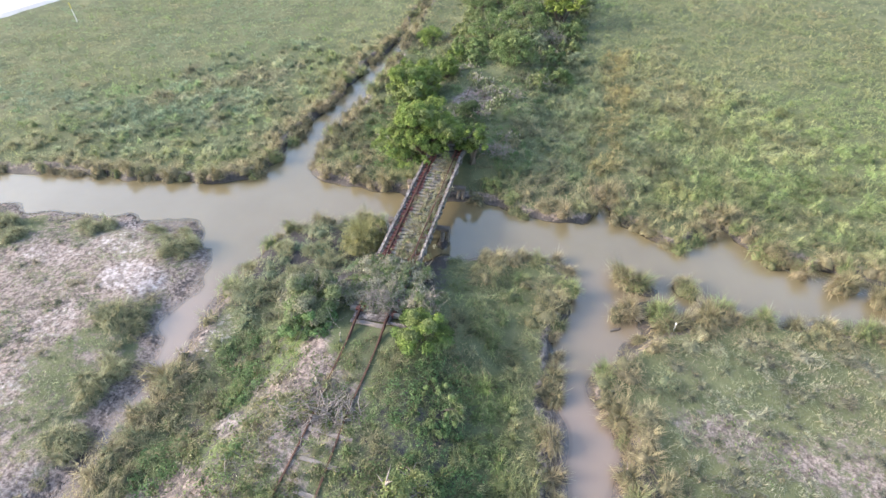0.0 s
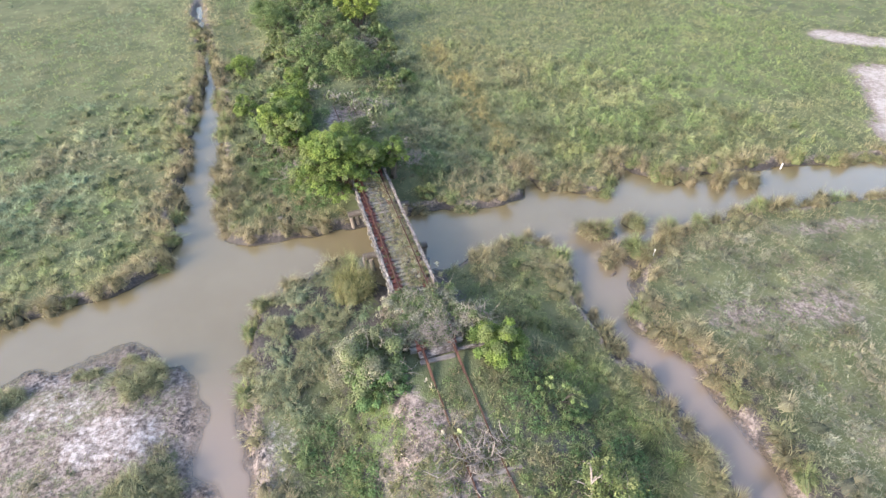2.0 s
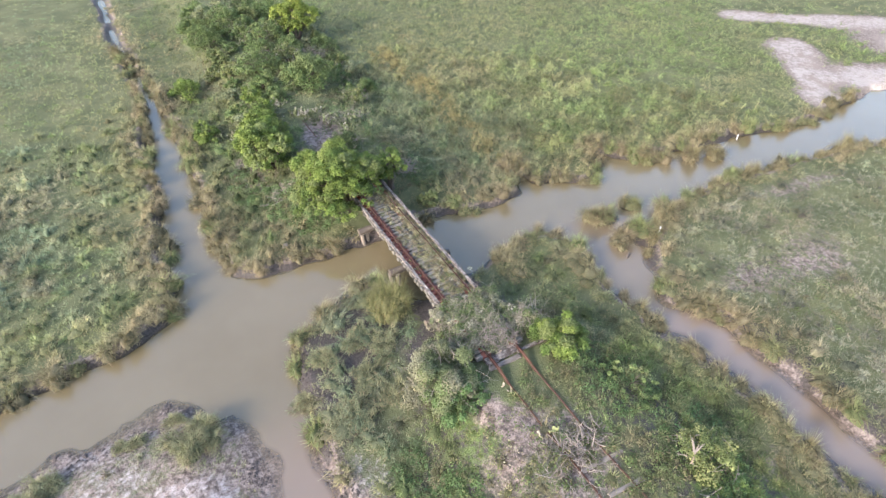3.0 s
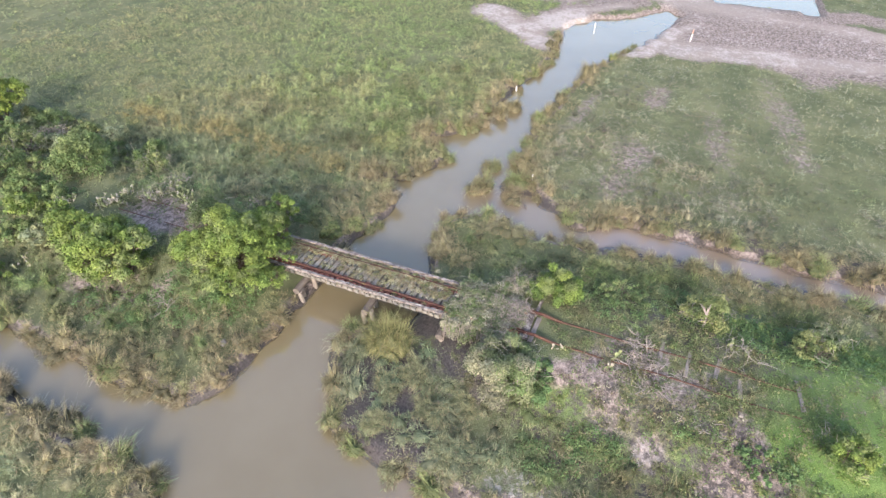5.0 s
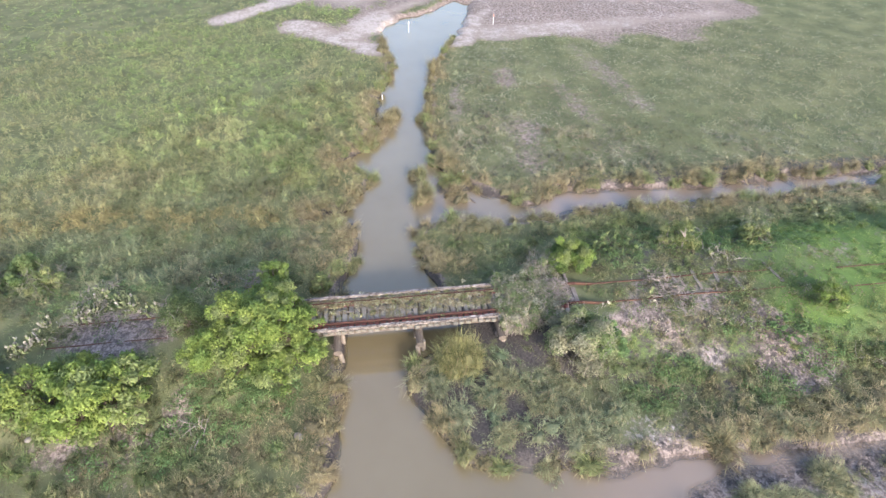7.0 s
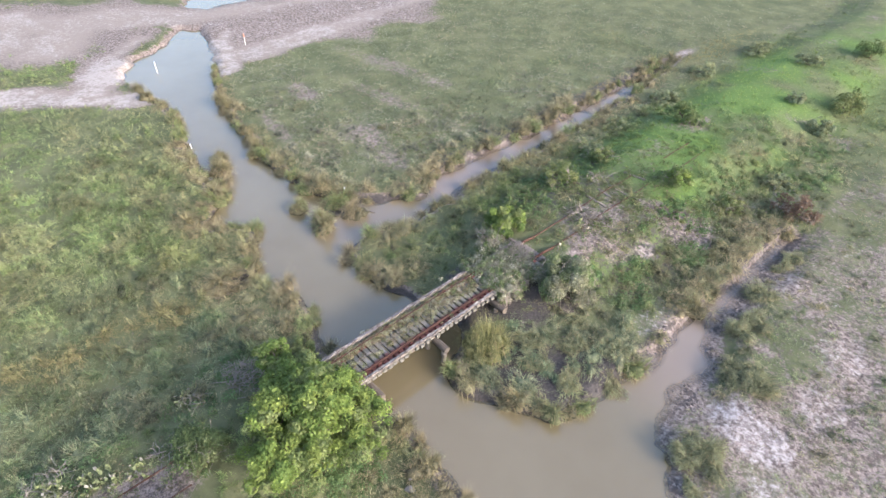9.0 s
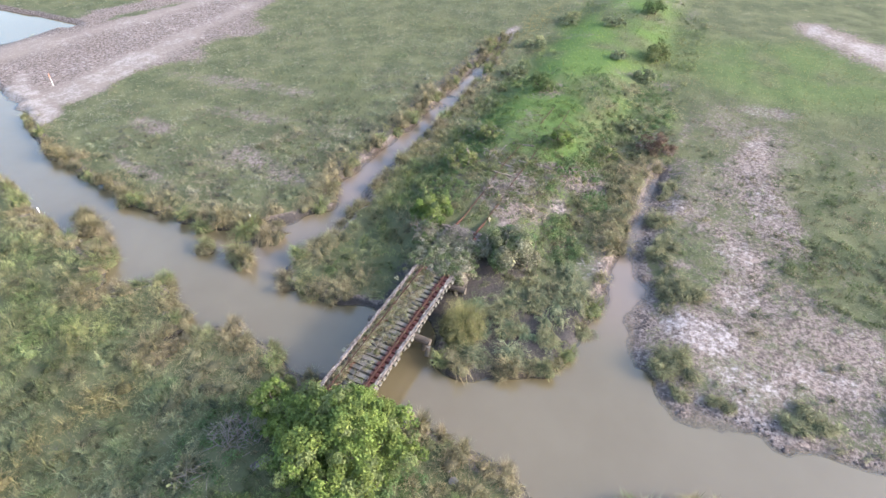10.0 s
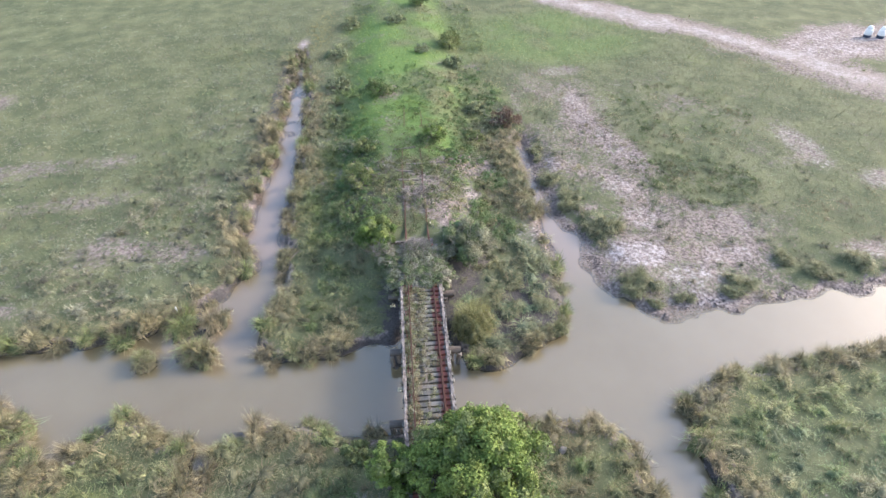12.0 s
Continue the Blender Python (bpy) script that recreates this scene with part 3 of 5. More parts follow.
def blades(cx, cy, cz, radius, height, n, tint, rng, width=0.02, segs=2, skirt=0.3, rings=3, sides=7, spike=0.62):
    """Tussocks: a rough dome thatched with n drooping blades. Gives vertices, triangles and tints."""
    m = len(cx)
    cx, cy, cz, radius, height, tint = (np.asarray(a, float) for a in (cx, cy, cz, radius, height, tint))
    rep = lambda a: np.repeat(a, n, axis=0)
    k = m * n

    lx, ly, ph, ph2 = rng.normal(0.05, 0.16, m), rng.normal(0.03, 0.16, m), rng.uniform(0, 6.28, m), rng.uniform(0, 6.28, m)

    def on(theta, az, r, R, H, x, y, z, ax, ay, p, p2):
        """A place on a leaning, lobed dome."""
        r = r * (1 + 0.22 * np.sin(2 * az + p) + 0.16 * np.sin(3 * az + p2))
        up = np.cos(theta)
        return np.stack([x + (np.cos(az) * np.sin(theta) + ax * up) * R * r, y + (np.sin(az) * np.sin(theta) + ay * up) * R * r, z + up * H * r], 1)

    spot = tuple(rep(a) for a in (radius, height, cx, cy, cz, lx, ly, ph, ph2))
    whole = (radius, height, cx, cy, cz, lx, ly, ph, ph2)
    az, u = rng.uniform(0, 2 * np.pi, k), rng.uniform(0, 1, k)
    th = np.arccos(1 - 0.93 * u)
    fl = rng.uniform(-0.14, 0.14, k)
    a0, a1, a2 = az + rng.uniform(-0.4, 0.4, k), az + rng.uniform(-0.3, 0.3, k), az + rng.uniform(-0.35, 0.35, k)
    p0 = on(th * rng.uniform(0.75, 1.0, k), a0, 0.78, *spot)
    p1 = on(th + 0.12, a1, 0.98 + 0.7 * fl, *spot)
    p2 = on(th + rng.uniform(0.08, 0.32, k), a2, 1.06 + 1.5 * fl, *spot)
    spiky = rng.uniform(0, 1, k) < rep(np.broadcast_to(spike, m))
    p0 = np.where(spiky[:, None], on(th * 0.8, az, 0.45, *spot), p0)
    p1 = np.where(spiky[:, None], on(th, a1, 0.95, *spot), p1)
    p2 = np.where(spiky[:, None], on(th * 0.86, a1, 1.24 + 1.8 * fl, *spot), p2)
    wa = az + np.pi / 2
    w = np.stack([np.cos(wa), np.sin(wa), rng.uniform(-0.25, 0.25, k)], 1) * (width * rng.uniform(0.6, 1.4, k) * np.where(spiky, 0.6, 1.0))[:, None]
    calm = 0.45 if segs == 1 and rings == 1 and width > 0.02 or rings == 0 else 1.0
    col = rep(tint) * (1 + calm * rng.uniform(-0.36, 0.34, (k, 1)))
    dry = ((rng.uniform(0, 1, k) < 0.10 + skirt * (u > 0.6)) * rng.uniform(0.35, 0.9, k) * (0.35 + 0.65 * calm))[:, None]
    col = col * (1 - dry) + PAL["tan"] * dry
    q = np.arange(k)
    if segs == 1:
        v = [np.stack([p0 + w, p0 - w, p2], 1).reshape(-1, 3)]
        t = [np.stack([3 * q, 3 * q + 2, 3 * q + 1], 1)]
        # browner, darker foot and lighter tip: dead stalks, with tussock shade painted in
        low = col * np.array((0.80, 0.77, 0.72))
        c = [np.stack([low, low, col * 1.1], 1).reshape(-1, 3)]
    else:
        v = [np.stack([p0 + 0.7 * w, p0 - 0.7 * w, p1 + w, p1 - w, p2], 1).reshape(-1, 3)]
        t = [np.stack([5 * q, 5 * q + 3, 5 * q + 1], 1), np.stack([5 * q, 5 * q + 2, 5 * q + 3], 1), np.stack([5 * q + 2, 5 * q + 4, 5 * q + 3], 1)]
        c = [np.repeat(col, 5, 0)]
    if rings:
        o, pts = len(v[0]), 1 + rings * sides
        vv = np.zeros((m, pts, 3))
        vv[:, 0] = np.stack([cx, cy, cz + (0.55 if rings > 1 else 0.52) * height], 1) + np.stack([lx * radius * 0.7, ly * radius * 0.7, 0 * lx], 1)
        tr = []
        for i in range(rings):
            theta = np.full(m, radians((105 if rings > 1 else 75) * (i + 1) / rings))
            for j in range(sides):
                r = (0.56 if rings > 1 else 0.52) * rng.uniform(0.75, 1.2, m)
                vv[:, 1 + i * sides + j] = on(theta, np.full(m, 2 * np.pi * (j + 0.5 * i) / sides), r, *whole)
                j2 = (j + 1) % sides
                if i == 0:
                    tr.append((0, 1 + j, 1 + j2))
                else:
                    p, s2 = 1 + (i - 1) * sides, 1 + i * sides
                    tr += [(p + j, s2 + j, p + j2), (p + j2, s2 + j, s2 + j2)]
        v.append(vv.reshape(-1, 3))
        t.append((np.array(tr)[None] + (np.arange(m) * pts)[:, None, None]).reshape(-1, 3) + o)
        # core at half tint: shade between the blades put into the colour
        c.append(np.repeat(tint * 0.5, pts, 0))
    return np.concatenate(v), np.concatenate(t), np.concatenate(c)


def blend(t, name, w):
    return t * (1 - w[:, None]) + PAL[name] * w[:, None]


def cover(x, y, sd, rng, turf):
    """Grass over the plan: for each place its chance, tint and height."""
    n1, n2, n3 = vnoise(x, y, 7.0, 41, 3), vnoise(x, y, 1.8, 43, 2), vnoise(x, y, 16.0, 47, 2)
    tint = np.tile(PAL["marsh"], (len(x), 1))
    nw, ne = (x < -17) & (y > 26), (x > -4) & (y > 27)
    se, sw = (x > 0) & (y < 25), (x < -17.5) & (y < 25)
    tint = np.where(nw[:, None], blend(blend(tint, "blue", step(0.35, 0.6, n1)), "yellow", 0.06 + 0.28 * step(0.5, 0.75, n3)), tint)
    tint = np.where(ne[:, None], blend(blend(blend(blend(tint, "yellow", 0.04 + 0.26 * step(0.45, 0.7, n1)), "green", 0.5 * step(0.42, 0.62, n3)), "blue", 0.5 * blob(x, y, 0.5, 40, 6, 14)), "tan", 0.04 + 0.12 * step(0.5, 0.75, n1)), tint)
    tint = np.where(se[:, None], blend(blend(tint, "grey", 0.92 * step(0.15, 0.45, n1)), "blue", 0.22 + 0.15 * step(0.45, 0.65, n3)), tint)
    tint = np.where(sw[:, None], blend(blend(tint, "drab", 0.75 * step(0.25, 0.55, n1)), "blue", 0.3 * step(0.5, 0.7, n3)), tint)
    # clump by clump: fresh, straw, light and dark
    c1, c2, c3 = vnoise(x, y, 1.3, 61, 1), vnoise(x, y, 1.7, 63, 1), vnoise(x, y, 1.1, 67, 1)
    tint = blend(tint, "green", 0.58 * step(0.45, 0.75, c1) * np.where(sw | se, 0.4, np.where(ne, 0.6, 1)))
    tint = blend(tint, "tan", np.where(se | ne, 0.25, 0.48) * step(0.58, 0.8, c2))
    soft = 0.4 + 0.6 * (np.hypot(x + 8, y - 24) < 36)
    tint = tint * (1 + 0.56 * soft * (step(0.25, 0.75, c3) - 0.5))[:, None]
    hh = np.where(nw, 0.36, np.where(ne, 0.50, np.where(se, np.where(sd > 9, 0.15, 0.27), np.where(sw, 0.19, 0.40))))
    # rims of the banks: taller, yellow and straw
    rim = (1 - step(0.7, 2.4, sd)) * np.where(sw, 0.3, 1) * (1 - step(36, 39.5, x))
    tint = blend(tint, "yellow", 0.7 * rim)
    tint = blend(tint, "yellow", 0.3 * nw * np.maximum(1 - step(4, 8, sd), 0.4 * step(38, 46, y)))
    tint = blend(tint, "tan", 0.62 * rim * step(0.3, 0.58, n2))
    hh = hh + 0.22 * rim
    hh = hh * (0.4 + 1.2 * n2)
    # green strip along the old line to the south, rusty sedge at the ditch's end, other drifts, one patch of painted
    # shade
    strip = lush(x, y)
    tint = blend(tint, "bright", 0.85 * strip)
    tint = blend(tint, "bright", 0.45 * blob(x, y, -1, 11, 2.5, 9) * step(0.4, 0.6, n2))
    tint = blend(tint, "yellow", 0.55 * blob(x, y, -26, -24, 10, 9, 20))
    tint = blend(tint, "yellow", 0.12 * blob(x, y, 14, 55, 16, 14))
    tint = blend(tint, "rusty", 0.9 * blob(x, y, 2.6, -29, 1.9, 10))
    for cx, cy, rx, ry in ((8.2, 33, 1.2, 1.6), (-30.5, 9.5, 1.6, 1.2)):
        tint = blend(tint, "rusty", 0.5 * blob(x, y, cx, cy, rx, ry) * step(0.3, 0.5, n2))
    for ax, ay, bx, by in ((3.4, 34.5, 3.8, 41), (3.8, 41, 4.3, 48), (4.3, 48, 4.2, 58)):
        tint = blend(tint, "rusty", 0.9 * band(x, y, ax, ay, bx, by, 0.5 + 1.3 * n2) * step(0.05, 0.4, c3))
    tint = blend(tint, "dry", 0.2 * step(0.4, 0.7, c2) * blob(x, y, 4, 34, 11, 7))
    # tree shade east of the bank, painted into the grass tint
    tint = blend(tint, "dark", 0.22 * blob(x, y, 2, 40, 6, 7))
    tint = blend(tint, "blue", 0.75 * np.maximum(blob(x, y, -12.4, 22.3, 3.5, 3), blob(x, y, -14, 18.5, 2.5, 3.5)))
    verge = (1 - step(6.0, 8.5, np.abs(x - TRACK_X - 0.3))) * (1 - step(18, 22, y)) * step(-8, -2, y)
    tint = blend(tint, "dry", verge * (1 - 0.9 * strip) * (0.05 + 0.28 * step(0.45, 0.65, n1)))
    tint = tint * (1 - 0.08 * verge[:, None] - 0.06 * (verge * (x < -12.5))[:, None]) * (1 + (np.where(ne, 0.20, 0.30)[:, None] - 0.08 * blob(x, y, 3, 34, 11, 6)[:, None]) * (nw | ne)[:, None])
    tint = tint * (1 + 0.2 * np.maximum(blob(x, y, -13, 22.5, 3.5, 3), blob(x, y, -14.4, 18.8, 2, 3.4)))[:, None]
    tint = blend(tint, "dry", 0.3 * blob(x, y, -13, 4, 3.4, 7) * (1 - strip))
    hh = np.where(strip > 0.4, hh * 0.5, hh)
    salt, green, wet = zones(x, y, sd)
    ch = np.clip(green * 1.25 - 0.1, 0, 1) * step(0.05, 0.35, sd) * np.where(sw, 0.95 if turf else 0.4, 1)
    ch = np.maximum(ch, 0.95 * rim * (sd > 0.15) * np.where(sw, 0.1, 1) * (n2 > 0.36))
    veg = step(0.3, 0.8, vnoise(x, y, 5.0, 35, 2) + 0.45 * step(-23, -36, x) + 0.35 * (1 - step(-8, 4, y)))
    ch = np.where(sw & (sd > 1.0) & (salt < 0.5), np.maximum(ch * (0.5 + 0.5 * veg), (0.7 + 0.3 * veg) * step(0.30, 0.52, vnoise(x, y, 1.0, 53, 3)) * (1.0 if turf else 0.5)), ch)
    ch = ch * (1 - 0.9 * step(0.3, 0.5, salt))
    ch = np.where((np.abs(x - TRACK_X) < 1.3) & (y > 0), (0.45 + 0.55 * step(0.42, 0.6, n2)) * ch, ch)
    ch = np.where((np.abs(x - TRACK_X) < 1.75) & (y > 15.5) & (y < 33) | (np.abs(x - TRACK_X) < 2.4) & (y > 18.5) & (y < 25), 0, ch)
    hh = np.where(np.abs(x - TRACK_X) < 4.0, hh * 0.65, hh)
    if turf:
        hh = 0.16 + 0.25 * hh
    far = np.hypot(x + 8, y - 24) > 36
    return ch, tint * (1 + np.where(far, 0.3, np.where(se & (sd > 3), 0.5, 1.0)) * rng.uniform(-0.26, 0.24, len(x)))[:, None], np.clip(hh * np.exp(rng.normal(0, 0.28, len(x))), 0.05, 0.75)


def domes(x, y, sd):
    """Where the grass stands in separate mounds with bare mud between."""
    d = np.maximum(np.maximum(blob(x, y, -13, 23, 3.4, 3.2), 0.9 * blob(x, y, -14.6, 19.5, 2.2, 3.6)), blob(x, y, -0.8, 20.5, 2.6, 4.6))
    d = np.maximum(d, 0.9 * blob(x, y, 2, 33, 9, 4.5))
    d = np.maximum(d, ((x < -19.5) & (y > 27)) * np.maximum(0.8 * (1 - step(3.5, 8, sd)), 0.55 * step(38, 46, y)))
    return np.maximum(d, 0.8 * (1 - step(1.5, 4.5, sd)) * ((y > 26) | (x > 1.5)) * (np.hypot(x + 8, y - 24) < 36))


def grass_belt(name, label, box, spacing, n, width, segs, near, far, seed, turf=False, grow=1.0, rings=3, big=False):
    """One ring of grass round the bridge, as stuff."""
    rng = np.random.default_rng(seed)
    x0, y0, x1, y1 = box
    gx, gy = np.meshgrid(np.arange(x0, x1, spacing), np.arange(y0, y1, spacing))
    x = gx.ravel() + rng.uniform(-0.6, 0.6, gx.size) * spacing
    y = gy.ravel() + rng.uniform(-0.6, 0.6, gx.size) * spacing
    d = np.hypot(x + 8, y - 24)
    d = d + rng.uniform(-5, 5, len(d))
    ok = (d >= near) & (d < far) if near > 0 else d < far
    x, y = x[ok], y[ok]
    sd = shore(x, y)
    ok = sd > 0.12
    x, y, sd = x[ok], y[ok], sd[ok]
    ch, tint, hh = cover(x, y, sd, rng, turf)
    dm = domes(x, y, sd)
    if not big and not turf:
        ch, hh = ch * (1 - (0.6 + 0.1 * (y < 26)) * dm), hh * (1 - 0.35 * dm)
    if turf:
        ch = ch * (1 - 0.7 * dm * (x < -8) * (y < 26))
    if big:
        ch = np.maximum(ch, 0.95 * dm) * (0.62 + 0.35 * dm) * (sd > 0.22) * ~((x < -17.5) & (y < 25)) * ~((x > 2) & (y < 22) & (sd > 3)) * (np.abs(x - TRACK_X) > 3.5)
        hh = np.clip(hh * (1.1 + 0.35 * dm), 0.28 + 0.12 * dm, 0.72)
        ch = ch * ~((np.abs(x - TRACK_X) < 2.8) & (y > 15) & (y < 34))
    ok = rng.uniform(0, 1, len(x)) < ch
    x, y, sd, tint, hh = x[ok], y[ok], sd[ok], tint[ok], hh[ok]
    fat = 1 + 0.22 * dm[ok] * (y < 27) if big else 1.0
    r = fat * ((0.14 if turf else 0.13) * max(grow, 1.0) + (0.35 if turf else 0.72) * hh) * rng.uniform(0.75, 1.25, len(x))
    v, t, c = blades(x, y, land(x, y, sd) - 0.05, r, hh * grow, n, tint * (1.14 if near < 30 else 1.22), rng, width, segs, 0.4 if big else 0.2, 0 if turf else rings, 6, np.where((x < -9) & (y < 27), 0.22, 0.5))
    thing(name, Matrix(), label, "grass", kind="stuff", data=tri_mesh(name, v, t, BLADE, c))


NEAR, MID, FAR = (-47, -15, 31, 63), (-76, -44, 60, 92), (-115, -82, 100, 130)
grass_belt("marsh_grass", "dense green and straw-coloured marsh grass round the bridge", NEAR, 0.68, 80, 0.0155, 1, 0, 33, 1, rings=1)
grass_belt("tall_tussocks", "dome-shaped green and yellowish tussocks standing out of the marsh", NEAR, 1.02, 145, 0.0155, 1, 0, 33, 6, rings=3, big=True)
grass_belt("turf", "short green turf and seedlings on the marsh mud", NEAR, 0.33, 11, 0.019, 1, 0, 33, 4, True)
grass_belt("meadow_grass", "green and greyish meadow grass beyond the channels", MID, 0.78, 34, 0.024, 1, 33, 62, 2, False, 0.62, 1)
grass_belt("meadow_turf", "short green turf on the meadow beyond the channels", MID, 0.62, 9, 0.035, 1, 33, 62, 5, True, 1.3)
grass_belt("distant_grass", "soft green marsh grass in the distance", FAR, 1.15, 13, 0.055, 1, 62, 108, 3, False, 0.55, 1)


def tuft_mesh(spots, heights, n, tint, seed, width=0.017, skirt=0.6, spike=0.62):
    """Mesh of one tussock, or of a clump of several."""
    rng = np.random.default_rng(seed)
    spots = np.asarray(spots, float)
    tints = np.tile(np.asarray(tint, float), (len(spots), 1)) * rng.uniform(0.85, 1.15, (len(spots), 1))
    hs = np.asarray(heights, float)
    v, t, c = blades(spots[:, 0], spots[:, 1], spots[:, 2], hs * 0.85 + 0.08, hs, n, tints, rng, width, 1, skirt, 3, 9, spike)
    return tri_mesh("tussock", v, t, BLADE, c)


def bank_tussocks():
    """Separate round tussocks along the water's edge and on the islets."""
    rng = np.random.default_rng(17)
    looks = [("tan", "yellow", 0.5), ("yellow", "tan", 0.5), ("yellow", "marsh", 0.3), ("tan", "yellow", 0.25), ("yellow", "green", 0.4), ("tan", "marsh", 0.5)]
    kinds = []
    for i, (a, b, w) in enumerate(looks):
        spots = [(0, 0, 0), (0.22, 0.1, -0.02), (-0.15, 0.2, -0.02)][: 1 + i % 3]
        kinds.append(tuft_mesh(spots, [0.66, 0.55, 0.5][: len(spots)], 330 // len(spots), PAL[a] * (1 - w) + PAL[b] * w, 60 + i))
    names = ["yellow-green dome-shaped grass tussock with a straw skirt", "straw-coloured dome-shaped grass tussock"]
    places = []
    for (ax, ay), (bx, by) in zip(SHORE, np.roll(SHORE, -1, 0)):
        ln = math.hypot(bx - ax, by - ay)
        nx, ny = -(by - ay) / ln, (bx - ax) / ln
        s = rng.uniform(0, 0.8)
        while s < ln:
            o = rng.uniform(-0.2, 0.35)
            places.append((ax + (bx - ax) * s / ln + nx * o, ay + (by - ay) * s / ln + ny * o, rng.uniform(0.8, 1.4)))
            s += rng.uniform(0.85, 1.35)
    for cx, cy, rx, ry in ISLETS[:-1]:
        for k in range(3):
            a = rng.uniform(0, 6.28)
            places.append((cx + 0.4 * rx * math.cos(a), cy + 0.4 * ry * math.sin(a), rng.uniform(1.0, 1.45)))
    P = np.array(sorted(places, key=lambda p: math.hypot(p[0] + 6, p[1] - 24)))
    sd = shore(P[:, 0], P[:, 1])
    z = land(P[:, 0], P[:, 1])
    made = {}
    count = 0
    for (x, y, s), d, h in zip(P, sd, z):
        if x < -17.6 and y < 25 or x > 38.5 or math.hypot(x + 8, y - 24) > 62 or h < WATER_Z - 0.3 or abs(x - TRACK_X) < 2.6 and 15 < y < 34 or rng.random() < 0.12 or x < -15.2 and y < 19.5 and rng.random() < 0.7:
            continue
        if count >= 300:
            break
        k = int(rng.integers(0, len(kinds)))
        m = pose(x, y, max(h, WATER_Z - 0.04), rng.uniform(-6, 6), rng.uniform(-6, 6), rng.uniform(0, 360)) @ Matrix.Diagonal((s, s, s * rng.uniform(0.85, 1.15), 1))
        if k not in made:
            made[k] = thing("grass_tussock", m, names[k == 3], "grass tussock", "tussocks along the banks", data=kinds[k])
        else:
            copy_thing(made[k], m)
        count += 1


bank_tussocks()


def feathery_bush(x, y, r, h, seed):
    """A bush of many upright plumes of fine blades."""
    rng = np.random.default_rng(seed)
    a, q = rng.uniform(0, 6.28, 22), np.sqrt(rng.uniform(0, 1, 22))
    px, py = np.cos(a) * q * r, np.sin(a) * q * r
    z0 = float(land(np.array([x]), np.array([y]))[0])
    me = tuft_mesh(np.stack([px, py, land(px + x, py + y) - z0], 1), h * (1 - 0.45 * q * q) * rng.uniform(0.75, 1.1, 22), 170, (0.25, 0.26, 0.12), seed, 0.0145, 0.05)
    me.transform(Matrix.Diagonal((0.8, 0.8, 1.15, 1)))
    thing("feathery_bush", pose(x, y, z0), "yellowish feathery bush of fine upright plumes on the bank", "bush", data=me)


feathery_bush(-10.75, 23.5, 1.2, 1.6, 141)

RUSHES = [(-21.6, 20.7, 1.7, 1.0, 0.7), (-27.8, 21.3, 1.4, 0.9, 0.6), (-21.1, 14.9, 1.6, 1.1, 0.7), (-19.6, 11.6, 0.9, 1.8, 0.65), (-18.8, 8.0, 0.8, 1.1, 0.7), (-34, 20.6, 1.3, 0.9, 0.55), (-37, 19.8, 1.2, 0.8, 0.6), (-31.8, 19.4, 1.3, 0.7, 0.5),
          (-16.4, 11.2, 0.6, 1.7, 0.6), (-16.2, 8.6, 0.6, 1.3, 0.6), (-15.4, 18.4, 1.0, 0.9, 0.5), (-16.4, 4.5, 0.5, 2.0, 0.55), (-18.6, 3.6, 0.5, 1.6, 0.55), (-24.2, 22.2, 0.7, 0.4, 0.4), (-22.3, 22.2, 0.5, 0.4, 0.35), (-16.9, 20.4, 0.5, 0.6, 0.5), (-12.3, 20.9, 0.8, 0.8, 0.6), (-11.8, 22.0, 0.7, 0.7, 0.5), (-13.6, 20.0, 0.9, 0.8, 0.6), (-12.9, 18.6, 0.7, 0.7, 0.5), (-14.9, 21.6, 0.9, 0.9, 0.6), (-14.6, 18.2, 0.7, 0.8, 0.55), (-13.2, 22.3, 0.8, 0.7, 0.6)]


def rush_clumps():
    rng = np.random.default_rng(23)
    for i, (x, y, rx, ry, h) in enumerate(RUSHES):
        n = max(4, int(rx * ry * 7))
        a, r = rng.uniform(0, 6.28, n), np.sqrt(rng.uniform(0, 1, n)) * 0.8
        px, py = np.cos(a) * r * rx, np.sin(a) * r * ry
        pz = land(px + x, py + y)
        z0 = float(land(np.array([x]), np.array([y]))[0])
        w = rng.uniform(0.2, 0.6)
        me = tuft_mesh(np.stack([px, py, pz - z0], 1), h * 0.95 * rng.uniform(0.85, 1.2, n) * (1.05 - 0.3 * r), 320, 1.12 * (0.75 * (PAL["yellow"] * w + PAL["marsh"] * (1 - w)) + 0.25 * PAL["grey"]), 90 + i, 0.013, 0.35, 0.25)
        label = "broad cushion of green rushes on the pale mud flat" if x < -17.5 else "cushion of green rushes on the dark muddy bank"
        thing("rush_clump", pose(x, y, z0), label, "grass clump", "rush clumps beside the creek", data=me)


rush_clumps()

# ---- bridge and track ----
DECK_Z = 1.72


